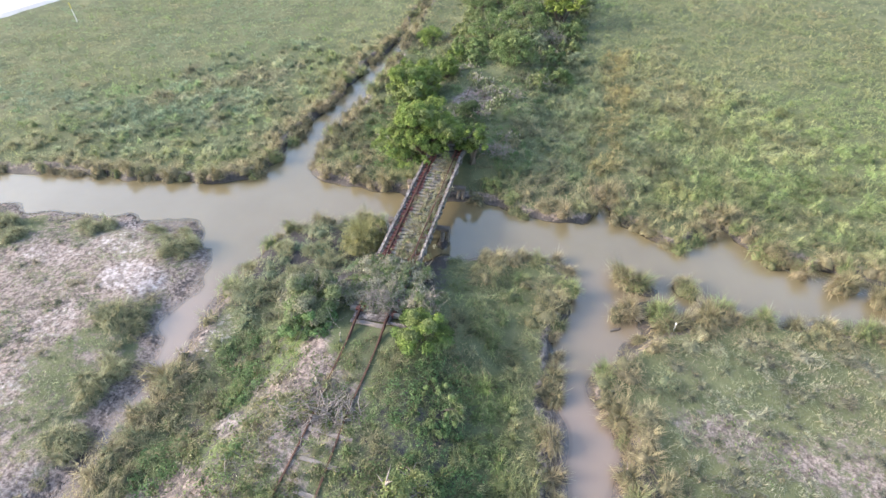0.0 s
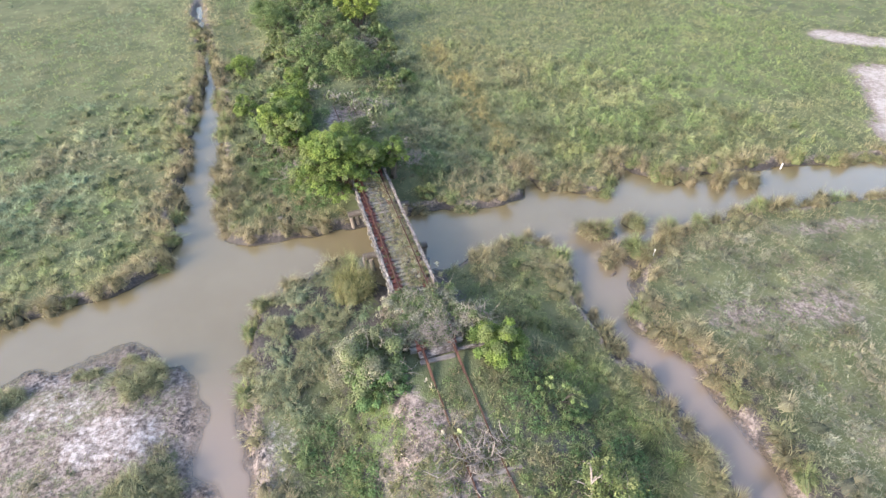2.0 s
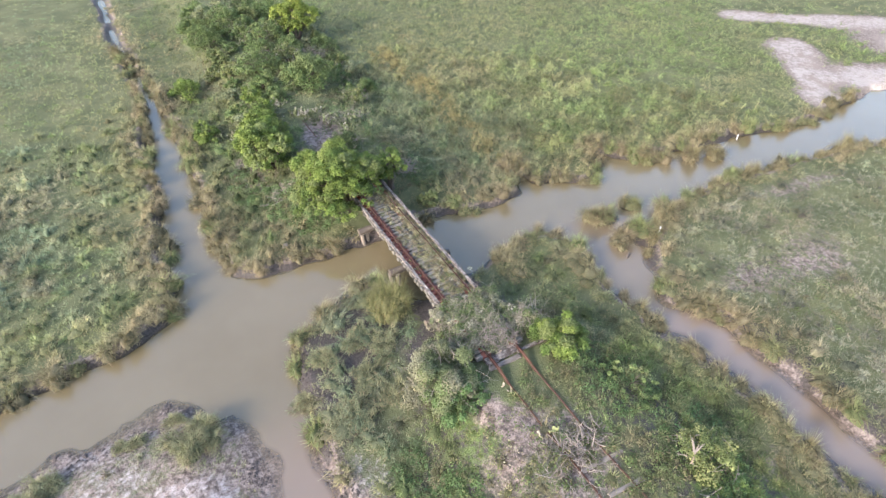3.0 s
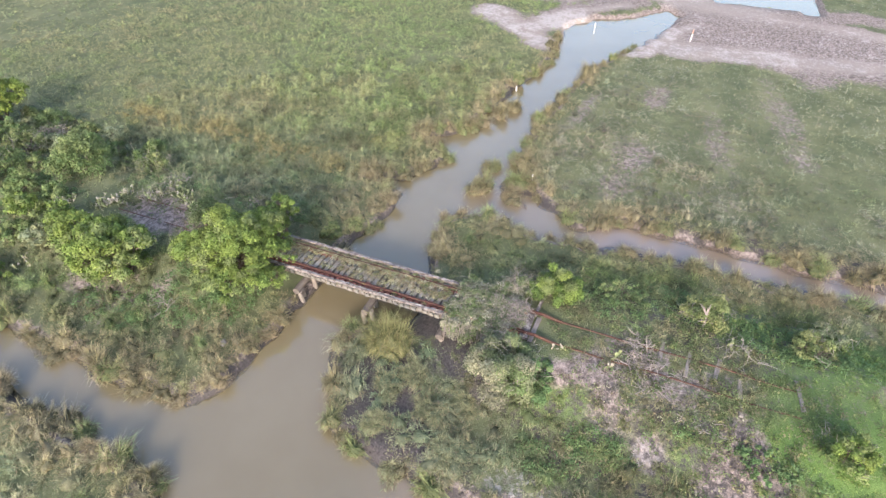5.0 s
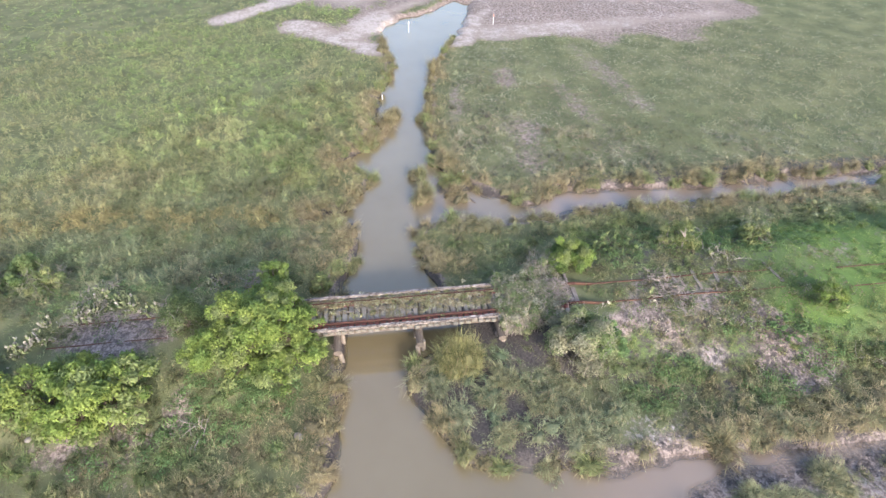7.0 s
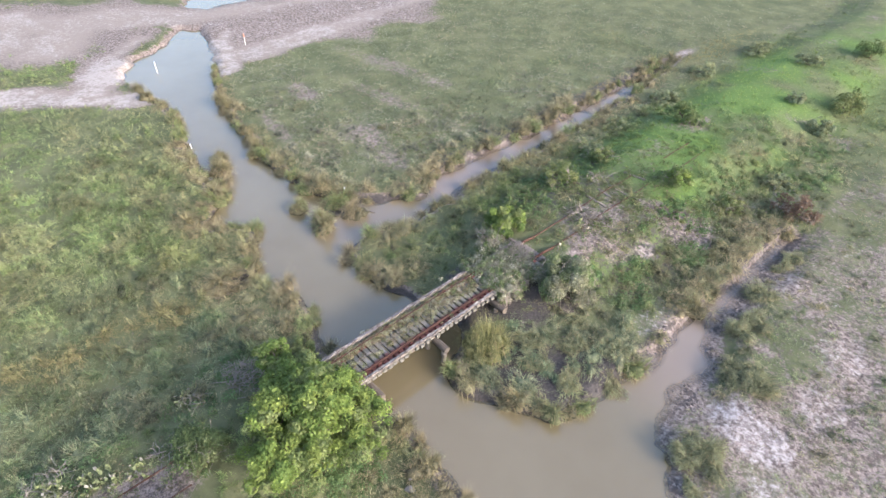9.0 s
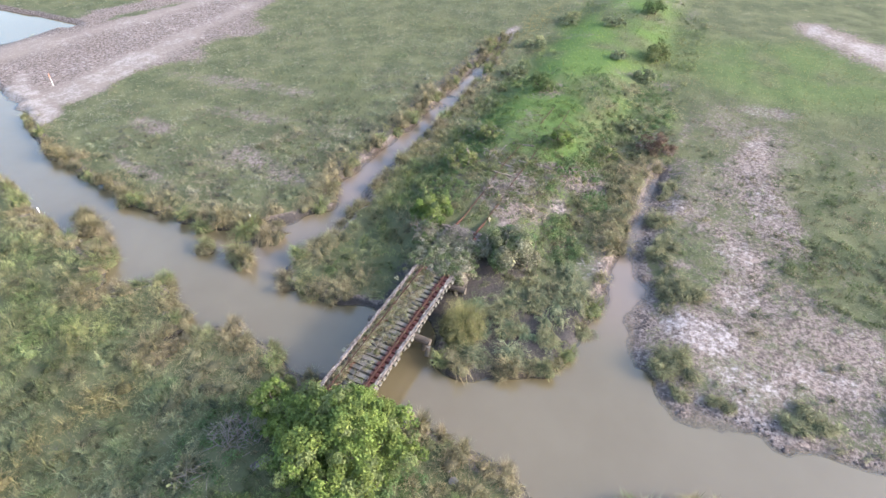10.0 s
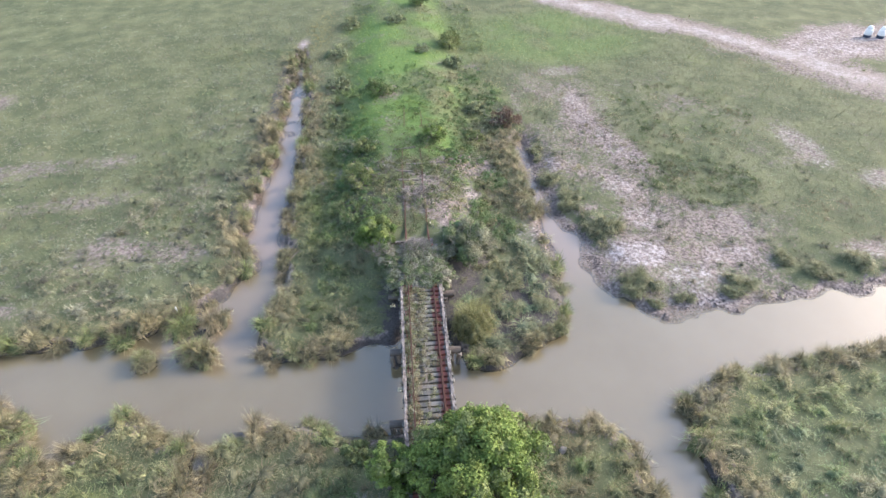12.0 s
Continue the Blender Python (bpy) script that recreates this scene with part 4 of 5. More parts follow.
def build_bridge():
    br = thing("railway_bridge", pose(TRACK_X, 24.5, 0), "old abandoned timber railway trestle, weathered grey, over the channel", "bridge")
    ties = [timber("tie", 2.56 + 0.06 * (s % 3), 0.24, 0.2, TIE_WOOD, s, 0.016) for s in range(7)]
    y = 17.3
    rs = random.Random(4)
    while y < 34.0:
        part("tie", ties[rs.randrange(7)], br, m=pose(rs.uniform(-0.05, 0.05), y - 24.5, DECK_Z - 0.1 + rs.uniform(-0.015, 0.015), 0, rs.uniform(-0.6, 0.6), rs.uniform(-1.4, 1.4)))
        y += 0.345 + rs.uniform(-0.02, 0.02)
    part("end_sill", timber("end_sill", 1.9, 0.4, 0.16, GUARD_WOOD, 8), br, "bleached timber sill", pose(-0.05, 16.95 - 24.5, DECK_Z - 0.10, 0, 0, 2))
    part("end_sill", timber("end_sill", 1.7, 0.24, 0.14, OLD_WOOD, 10), br, "split grey timber sill", pose(-0.2, 16.55 - 24.5, DECK_Z - 0.2, 0, 0, -2))
    part("end_plank", timber("end_plank", 1.7, 0.15, 0.12, GUARD_WOOD, 9), br, "bleached loose plank", pose(1.5, 16.72 - 24.5, DECK_Z - 0.1, 0, 0, -3))
    for x, s in ((-1.17, 1), (1.17, 2)):
        part("guard_timber", timber("guard_timber", 12.2, 0.16, 0.15, GUARD_WOOD, 20 + s, 0.03, 40), br, "bleached splintered guard timber", pose(x, 27.3 - 24.5, DECK_Z + 0.085, 0, 0, 90))
    for x in (-0.86, -0.6, 0.6, 0.86):
        part("stringer", timber("stringer", 17.0, 0.22, 0.42, DARK_WOOD, 30, 0.01, 10), br, m=pose(x, 0.9, DECK_Z - 0.42, 0, 0, 90))
    rs = random.Random(9)
    for k, yy in enumerate((17.2, 21.1, 25.45, 29.85, 34.3)):
        end = 1.95 + 0.1 * rs.random()
        vs, fs = tube([(-end, 0, 0), (-0.8, 0.02, 0.01), (0.7, -0.02, 0), (end, 0, 0.01)], (0.2, 0.21, 0.2, 0.19), 12)
        part("cap_beam", mesh_of("cap_beam", vs, fs, DARK_WOOD), br, "dark weathered round timber cap", pose(0.0, yy - 24.5, DECK_Z - 0.83, 0, 0, rs.uniform(-1.5, 1.5)))
        for x in (-1.8, -1.45, -0.5, 0.55, 1.45, 1.8):
            vs, fs = tube([(0, 0, -1.5), (0.02, 0, -0.4), (0, 0.01, 0.9)], (0.15, 0.14 + 0.02 * rs.random(), 0.13), 9)
            part("pile", mesh_of("pile", vs, fs, PILE_WOOD), br, "bleached split timber pile", pose(x, yy - 24.5 + rs.uniform(-0.18, 0.18), DECK_Z - 1.88, rs.uniform(-4, 4), rs.uniform(-3, 3) + x * 3, 0))
    return br


build_bridge()


def rail_mesh(points):
    """A flat-bottomed rail swept along points."""
    prof = [(-0.065, 0), (0.065, 0), (0.065, 0.012), (0.012, 0.03), (0.012, 0.105), (0.034, 0.115), (0.034, 0.145), (-0.034, 0.145), (-0.034, 0.115), (-0.012, 0.105), (-0.012, 0.03), (-0.065, 0.012)]
    vs, fs, n = [], [], len(prof)
    for x, y, z in points:
        vs += [(x + a, y, z + b) for a, b in prof]
    for i in range(len(points) - 1):
        fs += [(i * n + k, i * n + (k + 1) % n, (i + 1) * n + (k + 1) % n, (i + 1) * n + k) for k in range(n)]
    return vs, fs + [tuple(range(n)), tuple(range((len(points) - 1) * n, len(points) * n))[::-1]]


def build_track():
    tr = thing("railway_track", Matrix(), "rusty standard-gauge rails of a disused line with rotten sleepers", "railway track")
    for q0, ys in enumerate(([33.8, 30, 26, 22, 18, 16.4], [16.4, 15.2, 14, 13, 12, 11, 10, 9, 8, 7, 6, 5.2, 4.4], [0.4, -1.2, -3.2], [44.6, 42.5, 40.5, 38.6])):
        for s in (-1, 1):
            pts = []
            for q, y in enumerate(ys):
                ground_z = float(land(np.array([TRACK_X + s * 0.75]), np.array([float(y)]))[0])
                z = DECK_Z if 35 > y >= 16.4 else ground_z - (0.055 if 35 > y > 6.5 else 0.10) - 0.02 * (s < 0)
                pts.append((TRACK_X + (0.0, 0.0, -0.35, 0.3)[q0] + s * 0.75 + 0.05 * math.sin(y * 0.85 + s) * (y < 14), y, z))
            vs, fs = rail_mesh(pts)
            part("rail", mesh_of("rail", vs, fs, RUST if q0 == 0 else OPEN_RUST), tr, "dark rust-brown steel rail" if q0 == 0 else "orange-brown rusty steel rail")
    tm = [timber("sleeper", 2.1 - 0.35 * q, 0.18, 0.16, OLD_WOOD, 50 + q, 0.025) for q in range(3)]
    rs = random.Random(3)
    for k, (y, dx, tw) in enumerate(((10.5, 0.3, -4), (9.2, 0.45, -5), (7.9, 0.6, -9), (6.9, -0.6, 2), (4.4, 0.5, 7), (41.5, 0.5, -9))):
        z = float(land(np.array([TRACK_X]), np.array([y]))[0])
        part("sleeper", tm[k % 3], tr, "bleached rotten sleeper", pose(TRACK_X + dx, y, z - 0.02, 0, rs.uniform(-3, 3), tw))


build_track()

# ---- trees and shrubs ----


def leaves(centers, radii, n, size, tint, rng, squash=0.85, thin=0.35):
    """Leaf quads over a set of round clumps, facing mostly outwards."""
    centers, radii = np.asarray(centers, float), np.asarray(radii, float)
    m = len(centers)
    per = np.maximum((n * radii**2 / (radii**2).sum()).astype(int), 4)
    idx = np.repeat(np.arange(m), per)
    k = len(idx)
    d = rng.normal(size=(k, 3))
    d /= np.linalg.norm(d, axis=1)[:, None]
    d[:, 2] = np.where(d[:, 2] < -0.4, -d[:, 2], d[:, 2])
    r = radii[idx] * (1 - thin * rng.uniform(0, 1, k) ** 2) * (1 + 0.15 * rng.normal(size=k))
    p = centers[idx] + d * r[:, None] * np.array([1, 1, squash])
    nrm = d + 0.55 * rng.normal(size=(k, 3)) + np.array([0, 0, 0.35])
    nrm /= np.linalg.norm(nrm, axis=1)[:, None]
    a = np.cross(nrm, rng.normal(size=(k, 3)))
    a /= np.linalg.norm(a, axis=1)[:, None] + 1e-9
    b = np.cross(nrm, a)
    s = (size * rng.uniform(0.6, 1.35, k))[:, None]
    v = np.stack([p - a * s, p + b * s * 0.5 - a * s * 0.1, p + a * s, p - b * s * 0.5 - a * s * 0.1], 1).reshape(-1, 3)
    q = np.arange(k)
    t = np.concatenate([np.stack([4 * q, 4 * q + 2, 4 * q + 1], 1), np.stack([4 * q, 4 * q + 3, 4 * q + 2], 1)])
    clump = rng.uniform(0.74, 1.25, m)[idx]
    tints = np.asarray(tint, float)
    if tints.ndim == 1:
        tints = tints[None]
    which = rng.integers(0, len(tints), m)[idx]
    col = tints[which] * (clump * rng.uniform(0.8, 1.2, k))[:, None]
    return v, t, np.repeat(col, 4, 0)


def branches(rng, h, spread, stems, trunk_r, lift=0.15):
    """Trunks that fork into limbs; gives tubes and the limbs' ends."""
    pieces, ends = [], []
    for s in range(stems):
        az = 2 * math.pi * s / stems + rng.uniform(-0.5, 0.5)
        p0 = Vector((0.02 * math.cos(az), 0.02 * math.sin(az), -0.2))
        p1 = p0 + Vector((math.cos(az) * spread * 0.25, math.sin(az) * spread * 0.25, h * 0.4))
        pieces.append(tube([p0, (p0 + p1) / 2 + Vector(rng.normal(size=3) * 0.08), p1], (trunk_r, trunk_r * 0.85, trunk_r * 0.65), 7))
        for b in range(4):
            a2 = az + rng.uniform(-1.3, 1.3)
            e = p1 + Vector((math.cos(a2) * spread * rng.uniform(0.3, 0.8), math.sin(a2) * spread * rng.uniform(0.3, 0.8), h * rng.uniform(0.1, 0.5)))
            mid = (p1 + e) / 2 + Vector((0, 0, lift))
            pieces.append(tube([p1, mid, e], (trunk_r * 0.6, trunk_r * 0.4, trunk_r * 0.15), 5))
            ends.append(e)
    return pieces, ends


def shrub(name, x, y, rx, ry, h, tint, seed, label, category="shrub", n=2500, size=0.09, clumps=16, twiggy=0, stems=3, group="", base=0.25):
    """A tree or shrub: stems, limbs and a loose crown of leafy clumps with an uneven outline."""
    rng = np.random.default_rng(seed)
    z = float(land(np.array([x]), np.array([y]))[0])
    ob = thing(name, pose(x, y, z), label, category, group)
    pieces, ends = branches(rng, h * 0.75, min(rx, ry) * 0.8, stems, 0.035 * h + 0.02)
    vs, fs = join(pieces)
    part("trunk" if category == "tree" else "stem", mesh_of("stem", vs, fs, BARK), ob, "grey-brown bark")
    az, rr = rng.uniform(0, 2 * np.pi, clumps), np.sqrt(rng.uniform(0, 1, clumps))
    top = h * (base + (1 - base) * np.sqrt(np.maximum(1 - rr**2, 0.02)))
    cr = h * rng.uniform(0.10, 0.27, clumps)
    cen = np.stack([np.cos(az) * rr * rx * 0.82, np.sin(az) * rr * ry * 0.82, np.maximum((top - cr * 0.8) * np.where(rng.uniform(0, 1, clumps) < 0.45, rng.uniform(0.25, 0.8, clumps), rng.uniform(0.8, 1.18, clumps)), cr * 0.6)], 1)
    ex = np.array([[e.x, e.y, min(e.z, h * 0.9)] for e in ends])
    cen = np.concatenate([cen, ex])
    cr = np.concatenate([cr, np.full(len(ex), h * 0.15)])
    v, t, c = leaves(cen, cr, n, size, tint, rng)
    part("crown", tri_mesh("crown", v, t, LEAF, c), ob, "loose leafy crown")
    if twiggy:
        tw = []
        for i in range(twiggy):
            a, r = rng.uniform(0, 6.28), math.sqrt(rng.uniform(0, 1))
            p = Vector((math.cos(a) * r * rx, math.sin(a) * r * ry, h * rng.uniform(0.5, 0.95) * math.sqrt(max(0.1, 1 - 0.7 * r * r))))
            e = p + Vector(rng.normal(size=3)) * 0.35
            e.z = max(e.z, 0.1)
            tw.append(tube([p, (p + e) / 2 + Vector(rng.normal(size=3)) * 0.08, e], (0.011, 0.009, 0.004), 3))
        vs, fs = join(tw)
        part("dead_vine", mesh_of("dead_vine", vs, fs, DEAD), ob, "pale dead vines")
    return ob


GREEN = [(0.145, 0.21, 0.05), (0.178, 0.24, 0.06), (0.11, 0.17, 0.045), (0.165, 0.21, 0.08)]
DEEP = [(0.11, 0.165, 0.062), (0.13, 0.185, 0.07), (0.155, 0.20, 0.08)]
SHADY = [(0.085, 0.13, 0.05), (0.11, 0.155, 0.06), (0.14, 0.175, 0.08), (0.065, 0.10, 0.04)]
OLIVE = [(0.155, 0.195, 0.078), (0.20, 0.225, 0.092), (0.12, 0.155, 0.062)]
GREYED = [(0.20, 0.215, 0.135), (0.245, 0.245, 0.175), (0.125, 0.175, 0.07), (0.155, 0.195, 0.095)]
LUSH = [(0.112, 0.19, 0.075), (0.132, 0.205, 0.08), (0.095, 0.158, 0.066)]
VINED = [(0.175, 0.20, 0.115), (0.225, 0.23, 0.155), (0.125, 0.17, 0.075), (0.15, 0.185, 0.09)]
GREYGREEN = [(0.205, 0.24, 0.145), (0.17, 0.205, 0.12), (0.225, 0.245, 0.13)]
BRIGHT = [(0.19, 0.25, 0.05), (0.215, 0.27, 0.06), (0.15, 0.205, 0.045)]
BROWN = [(0.13, 0.085, 0.062), (0.165, 0.115, 0.082)]


def lobed_tree(name, x, y, lobes, tint, seed, label, n, size):
    """A tree whose crown is made of several leafy lobes, given as offsets, height and radius."""
    rng = np.random.default_rng(seed)
    z = float(land(np.array([x]), np.array([y]))[0])
    ob = thing(name, pose(x, y, z), label, "tree")
    pieces, cen, rad = [], [], []
    for dx, dy, h, r in lobes:
        foot = Vector((dx * 0.15 + rng.uniform(-0.2, 0.2), dy * 0.15 + rng.uniform(-0.2, 0.2), -0.2))
        top = Vector((dx, dy, h - 0.2 * r))
        bend = (foot + top) / 2 + Vector((rng.uniform(-0.2, 0.2), rng.uniform(-0.2, 0.2), 0.25))
        pieces.append(tube([foot, bend, top], (0.13, 0.09, 0.03), 7))
        for k in range(int(12 + 9 * r)):
            d = Vector(rng.normal(size=3)).normalized()
            d.z = abs(d.z) * 1.1 - 0.35
            p = top + Vector((d.x, d.y, d.z * 0.8)) * r * rng.uniform(0.55, 1.05)
            p.z = max(p.z, 0.35)
            pieces.append(tube([bend.lerp(top, 0.6), bend.lerp(p, 0.6), p], (0.04, 0.025, 0.01), 4))
            cen.append(p)
            rad.append(r * rng.uniform(0.17, 0.36))
    vs, fs = join(pieces)
    part("trunk", mesh_of("trunk", vs, fs, BARK), ob, "grey-brown forked trunk and limbs")
    v, t, c = leaves(np.array(cen), np.array(rad), n, size, tint, rng)
    part("crown", tri_mesh("crown", v, t, LEAF, c), ob, "loose leafy crown")
    return ob


lobed_tree("tree", -8.9, 33.4, [(-0.7, -0.4, 3.4, 1.35), (0.5, -0.4, 2.9, 1.25), (0.0, 0.9, 3.0, 1.3), (-1.6, -1.2, 2.5, 1.2), (-2.3, -1.9, 1.5, 1.0), (-1.9, 0.3, 2.5, 1.2), (-0.6, -1.9, 2.1, 1.15), (0.5, -1.9, 1.5, 0.95),
                                (-2.3, 0.6, 1.4, 1.0), (-1.5, 1.9, 2.3, 1.2), (1.2, 0.5, 1.9, 1.1), (-1.2, -2.3, 1.0, 0.9), (0.7, 1.6, 1.9, 1.1), (-1.0, 0.9, 1.5, 1.2), (-0.4, 2.1, 1.5, 1.1), (1.0, -0.6, 2.6, 1.25), (1.5, -1.0, 1.9, 0.9), (1.9, -0.1, 2.3, 0.9), (-1.9, 2.4, 2.1, 1.2), (-2.9, -0.8, 1.6, 1.1), (-1.2, -0.3, 3.2, 1.3)], GREEN, 11, "bright green many-lobed tree leaning over the bridge's end", 60000, 0.070)
lobed_tree("tree", -5.8, 33.1, [(0, 0, 2.7, 0.75), (0.3, 0.1, 1.9, 0.8), (-0.4, 0.4, 1.3, 0.8)], GREEN, 12, "slim bright green tree beside the bridge's end", 6500, 0.08)
lobed_tree("tree", -12.1, 40.3, [(-0.6, -0.2, 3.3, 1.3), (0.5, -1.4, 2.6, 1.2), (-0.9, -1.0, 2.3, 1.2), (0.7, 0.4, 2.7, 1.2), (-0.2, 1.0, 2.9, 1.2), (-1.2, 0.7, 2.0, 1.1), (0.2, -1.0, 1.1, 1.1), (-0.9, 0.2, 0.9, 1.2), (0.7, 0.9, 1.2, 1.0)], GREEN, 13, "bright yellow-green tree with a dense crown on the old bank", 18000, 0.09)
lobed_tree("tree", -11.9, 43.0, [(0.1, 0.2, 2.4, 1.2), (-0.7, -0.6, 1.9, 1.1), (0.7, -0.9, 2.0, 1.1), (-0.4, 1.2, 1.7, 1.0), (0.0, 0.0, 0.8, 1.2), (-0.6, -0.8, 0.8, 1.0)], GREEN, 14, "bright green low tree with a spreading crown", 8000, 0.09)
lobed_tree("tree", -2.0, 64.6, [(0.0, 0.0, 3.6, 1.6), (1.3, -0.5, 3.0, 1.4), (-1.2, 0.5, 3.1, 1.4), (0.3, 1.2, 3.3, 1.4), (0.5, -1.2, 2.3, 1.2), (-1.0, -0.9, 2.2, 1.2)], BRIGHT, 15, "bright yellow-green rounded tree standing above the thicket", 12000, 0.1)

# x, y, half-widths, height, tint, leaves, dead twigs, label
SHRUBS = [
    (-10.7, 46.2, 1.1, 1.0, 2.0, GREEN, 3200, 0, "bright green spreading shrub on the old bank"),
    (-7.4, 37.7, 1.6, 1.2, 2.0, SHADY, 4200, 30, "dark green ragged shrub behind the tree"),
    (-10.9, 17.2, 1.95, 1.8, 2.1, VINED, 18000, 110, "shrub smothered in pale dead vines beside the deck"),
    (-10.8, 16.0, 1.7, 1.4, 1.3, LUSH, 5200, 0, "bright green shrub beside the rails"),
    (-5.0, 16.2, 1.5, 1.8, 1.6, GREEN, 10000, 0, "bright green shrub beside the deck's end"),
    (-5.5, 18.0, 0.9, 1.0, 1.3, GREYED, 2600, 120, "shrub with pale withered vines beside the deck"),
    (-4.2, 31.0, 0.9, 0.7, 1.0, OLIVE, 1600, 0, "yellowish low shrub at the water's edge"),
    (-4.9, -6.8, 2.0, 1.2, 1.5, DEEP, 2600, 0, "dark green spreading shrub on the old bank"),
    (-4.0, 3.6, 1.4, 1.2, 1.1, OLIVE, 2000, 20, "olive green shrub on the old bank"),
]
SHRUBS += [
    (-9.8, 2.9, 1.2, 1.2, 1.2, GREEN, 3400, 20, "yellow-green shrub growing beside the rails"),
    (-11.2, 5.8, 1.0, 1.7, 0.45, LUSH, 1800, 0, "low bright green shrub on the bank's slope"),
    (-3.5, 8.5, 1.3, 1.3, 1.6, OLIVE, 2800, 20, "yellowish shrub beside a bleached dead stump"),
    (-3.6, 12.8, 1.6, 1.9, 0.5, DEEP, 2600, 0, "green shrub on the bank's slope"),
    (-2.2, 2.6, 1.4, 1.4, 0.9, GREYGREEN, 1700, 30, "grey-green low shrub above the ditch"),
    (-0.6, -3.5, 1.3, 2.0, 0.8, GREYGREEN, 1600, 0, "grey-green low shrub above the ditch"),
    (-0.6, -11, 1.6, 2.0, 1.0, GREYGREEN, 1800, 0, "grey-green low shrub above the ditch"),
    (-14.3, -4.2, 1.3, 1.2, 1.0, GREYGREEN, 1700, 0, "grey-green shrub on the bank's foot"),
    (-16.7, -1.6, 1.9, 1.5, 1.4, BROWN, 3000, 160, "brown withered shrub at the head of the creek"),
    (-13.4, 1.6, 1.2, 1.6, 0.9, OLIVE, 1700, 40, "olive green low shrub on the bank's slope"),
]
SHRUBS += [
    (-13.4, -21.0, 1.3, 2.2, 2.2, OLIVE, 2600, 0, "yellowish tall shrub beside the green strip"),
    (-13.2, -15.6, 1.4, 1.2, 1.3, GREYGREEN, 1600, 0, "grey-green shrub beside the green strip"),
    (-7.0, -28.5, 1.8, 1.0, 1.1, GREYGREEN, 1600, 0, "grey-green shrub on the green strip"),
    (-10.4, -36, 1.6, 1.2, 2.0, DEEP, 1800, 0, "dark green shrub on the green strip"),
    (-9.8, -18, 0.9, 1.0, 1.0, GREYGREEN, 1000, 0, "grey-green small shrub on the green strip"),
    (0.2, -20, 1.5, 2.2, 1.1, GREYGREEN, 1700, 0, "grey-green low shrub beside the rusty sedge"),
    (-1.2, -30, 1.6, 2.4, 1.2, GREYGREEN, 1700, 0, "grey-green low shrub beside the rusty sedge"),
    (-15.3, 48, 1.1, 2.0, 1.3, GREEN, 2200, 0, "green low shrub beside the northern ditch"),
    (-10.6, 50.0, 1.0, 1.6, 1.5, GREEN, 2200, 0, "bright green dense upright shrub"),
    (-5.5, 50.6, 2.5, 2.0, 2.6, DEEP, 6500, 0, "dark green broad shrub on the old bank"),
    (-2.8, 46.8, 1.4, 1.2, 1.2, OLIVE, 1600, 60, "olive green shrub with bare twigs"),
]
SHRUBS += [
    (-2.4, 58.2, 1.5, 1.2, 1.3, GREYED, 900, 260, "pale bare-twigged withered shrub"),
    (-11.5, 65, 2.4, 2.2, 2.6, DEEP, 3000, 0, "dark green broad shrub on the old bank"),
    (-15.2, 57, 1.6, 2.4, 1.4, GREEN, 2200, 0, "green low shrub beside the northern ditch"),
    (-8.6, 55.6, 2.4, 2.2, 2.2, DEEP, 3000, 60, "dark green thicket on the old bank"),
    (-5.2, 57.0, 1.8, 1.8, 1.6, OLIVE, 2400, 90, "olive green thicket on the old bank"),
    (-5.8, 63.5, 2.4, 2.0, 2.2, DEEP, 2800, 40, "dark green thicket on the old bank"),
    (-8.5, 70, 2.6, 2.4, 2.2, DEEP, 2600, 0, "dark green thicket on the old bank"),
    (-3.0, 72, 2.4, 2.2, 2.4, DEEP, 2600, 0, "dark green thicket on the old bank"),
]
for i, (x, y, rx, ry, h, tint, n, tw, label) in enumerate(SHRUBS):
    shrub("shrub", x, y, rx, ry, h, tint, 200 + i, label, n=int(n * 1.3), size=0.06 if y < 38 and y > -5 else 0.085, clumps=14 + int(8 * rx * ry), twiggy=tw)


def thicket():
    """Close-set shrubs that fill the old bank to the north."""
    rs = random.Random(77)
    kinds = [(DEEP, "dark green shrub in the dense thicket on the old bank"), (OLIVE, "olive green shrub in the dense thicket on the old bank"), (GREYGREEN, "grey-green shrub in the dense thicket on the old bank"), (DEEP, "dark green shrub in the dense thicket on the old bank")]
    spots = [(sh[0], sh[1], max(sh[2], sh[3])) for sh in SHRUBS] + [(-2.0, 64.6, 1.8)]
    made = 0
    for k in range(900):
        y = rs.uniform(46.5, 76)
        x = rs.uniform(-13.2 + 0.05 * (y - 46), 0.6)
        r = rs.uniform(0.9, 1.9)
        if any(math.hypot(x - a, y - b) < 0.62 * (r + c) for a, b, c in spots) or y < 49 and x > -9 or made >= 46:
            continue
        spots.append((x, y, r))
        tint, label = kinds[rs.randrange(4)]
        h = r * rs.uniform(0.85, 1.25)
        shrub("shrub", x, y, r, r * rs.uniform(0.8, 1.1), h, tint, 700 + made, label, n=int(1500 * r), size=0.095, clumps=12 + int(6 * r * r), twiggy=20 if rs.random() < 0.35 else 0)
        made += 1


thicket()


# ---- leafy cover, vines, dead wood ----


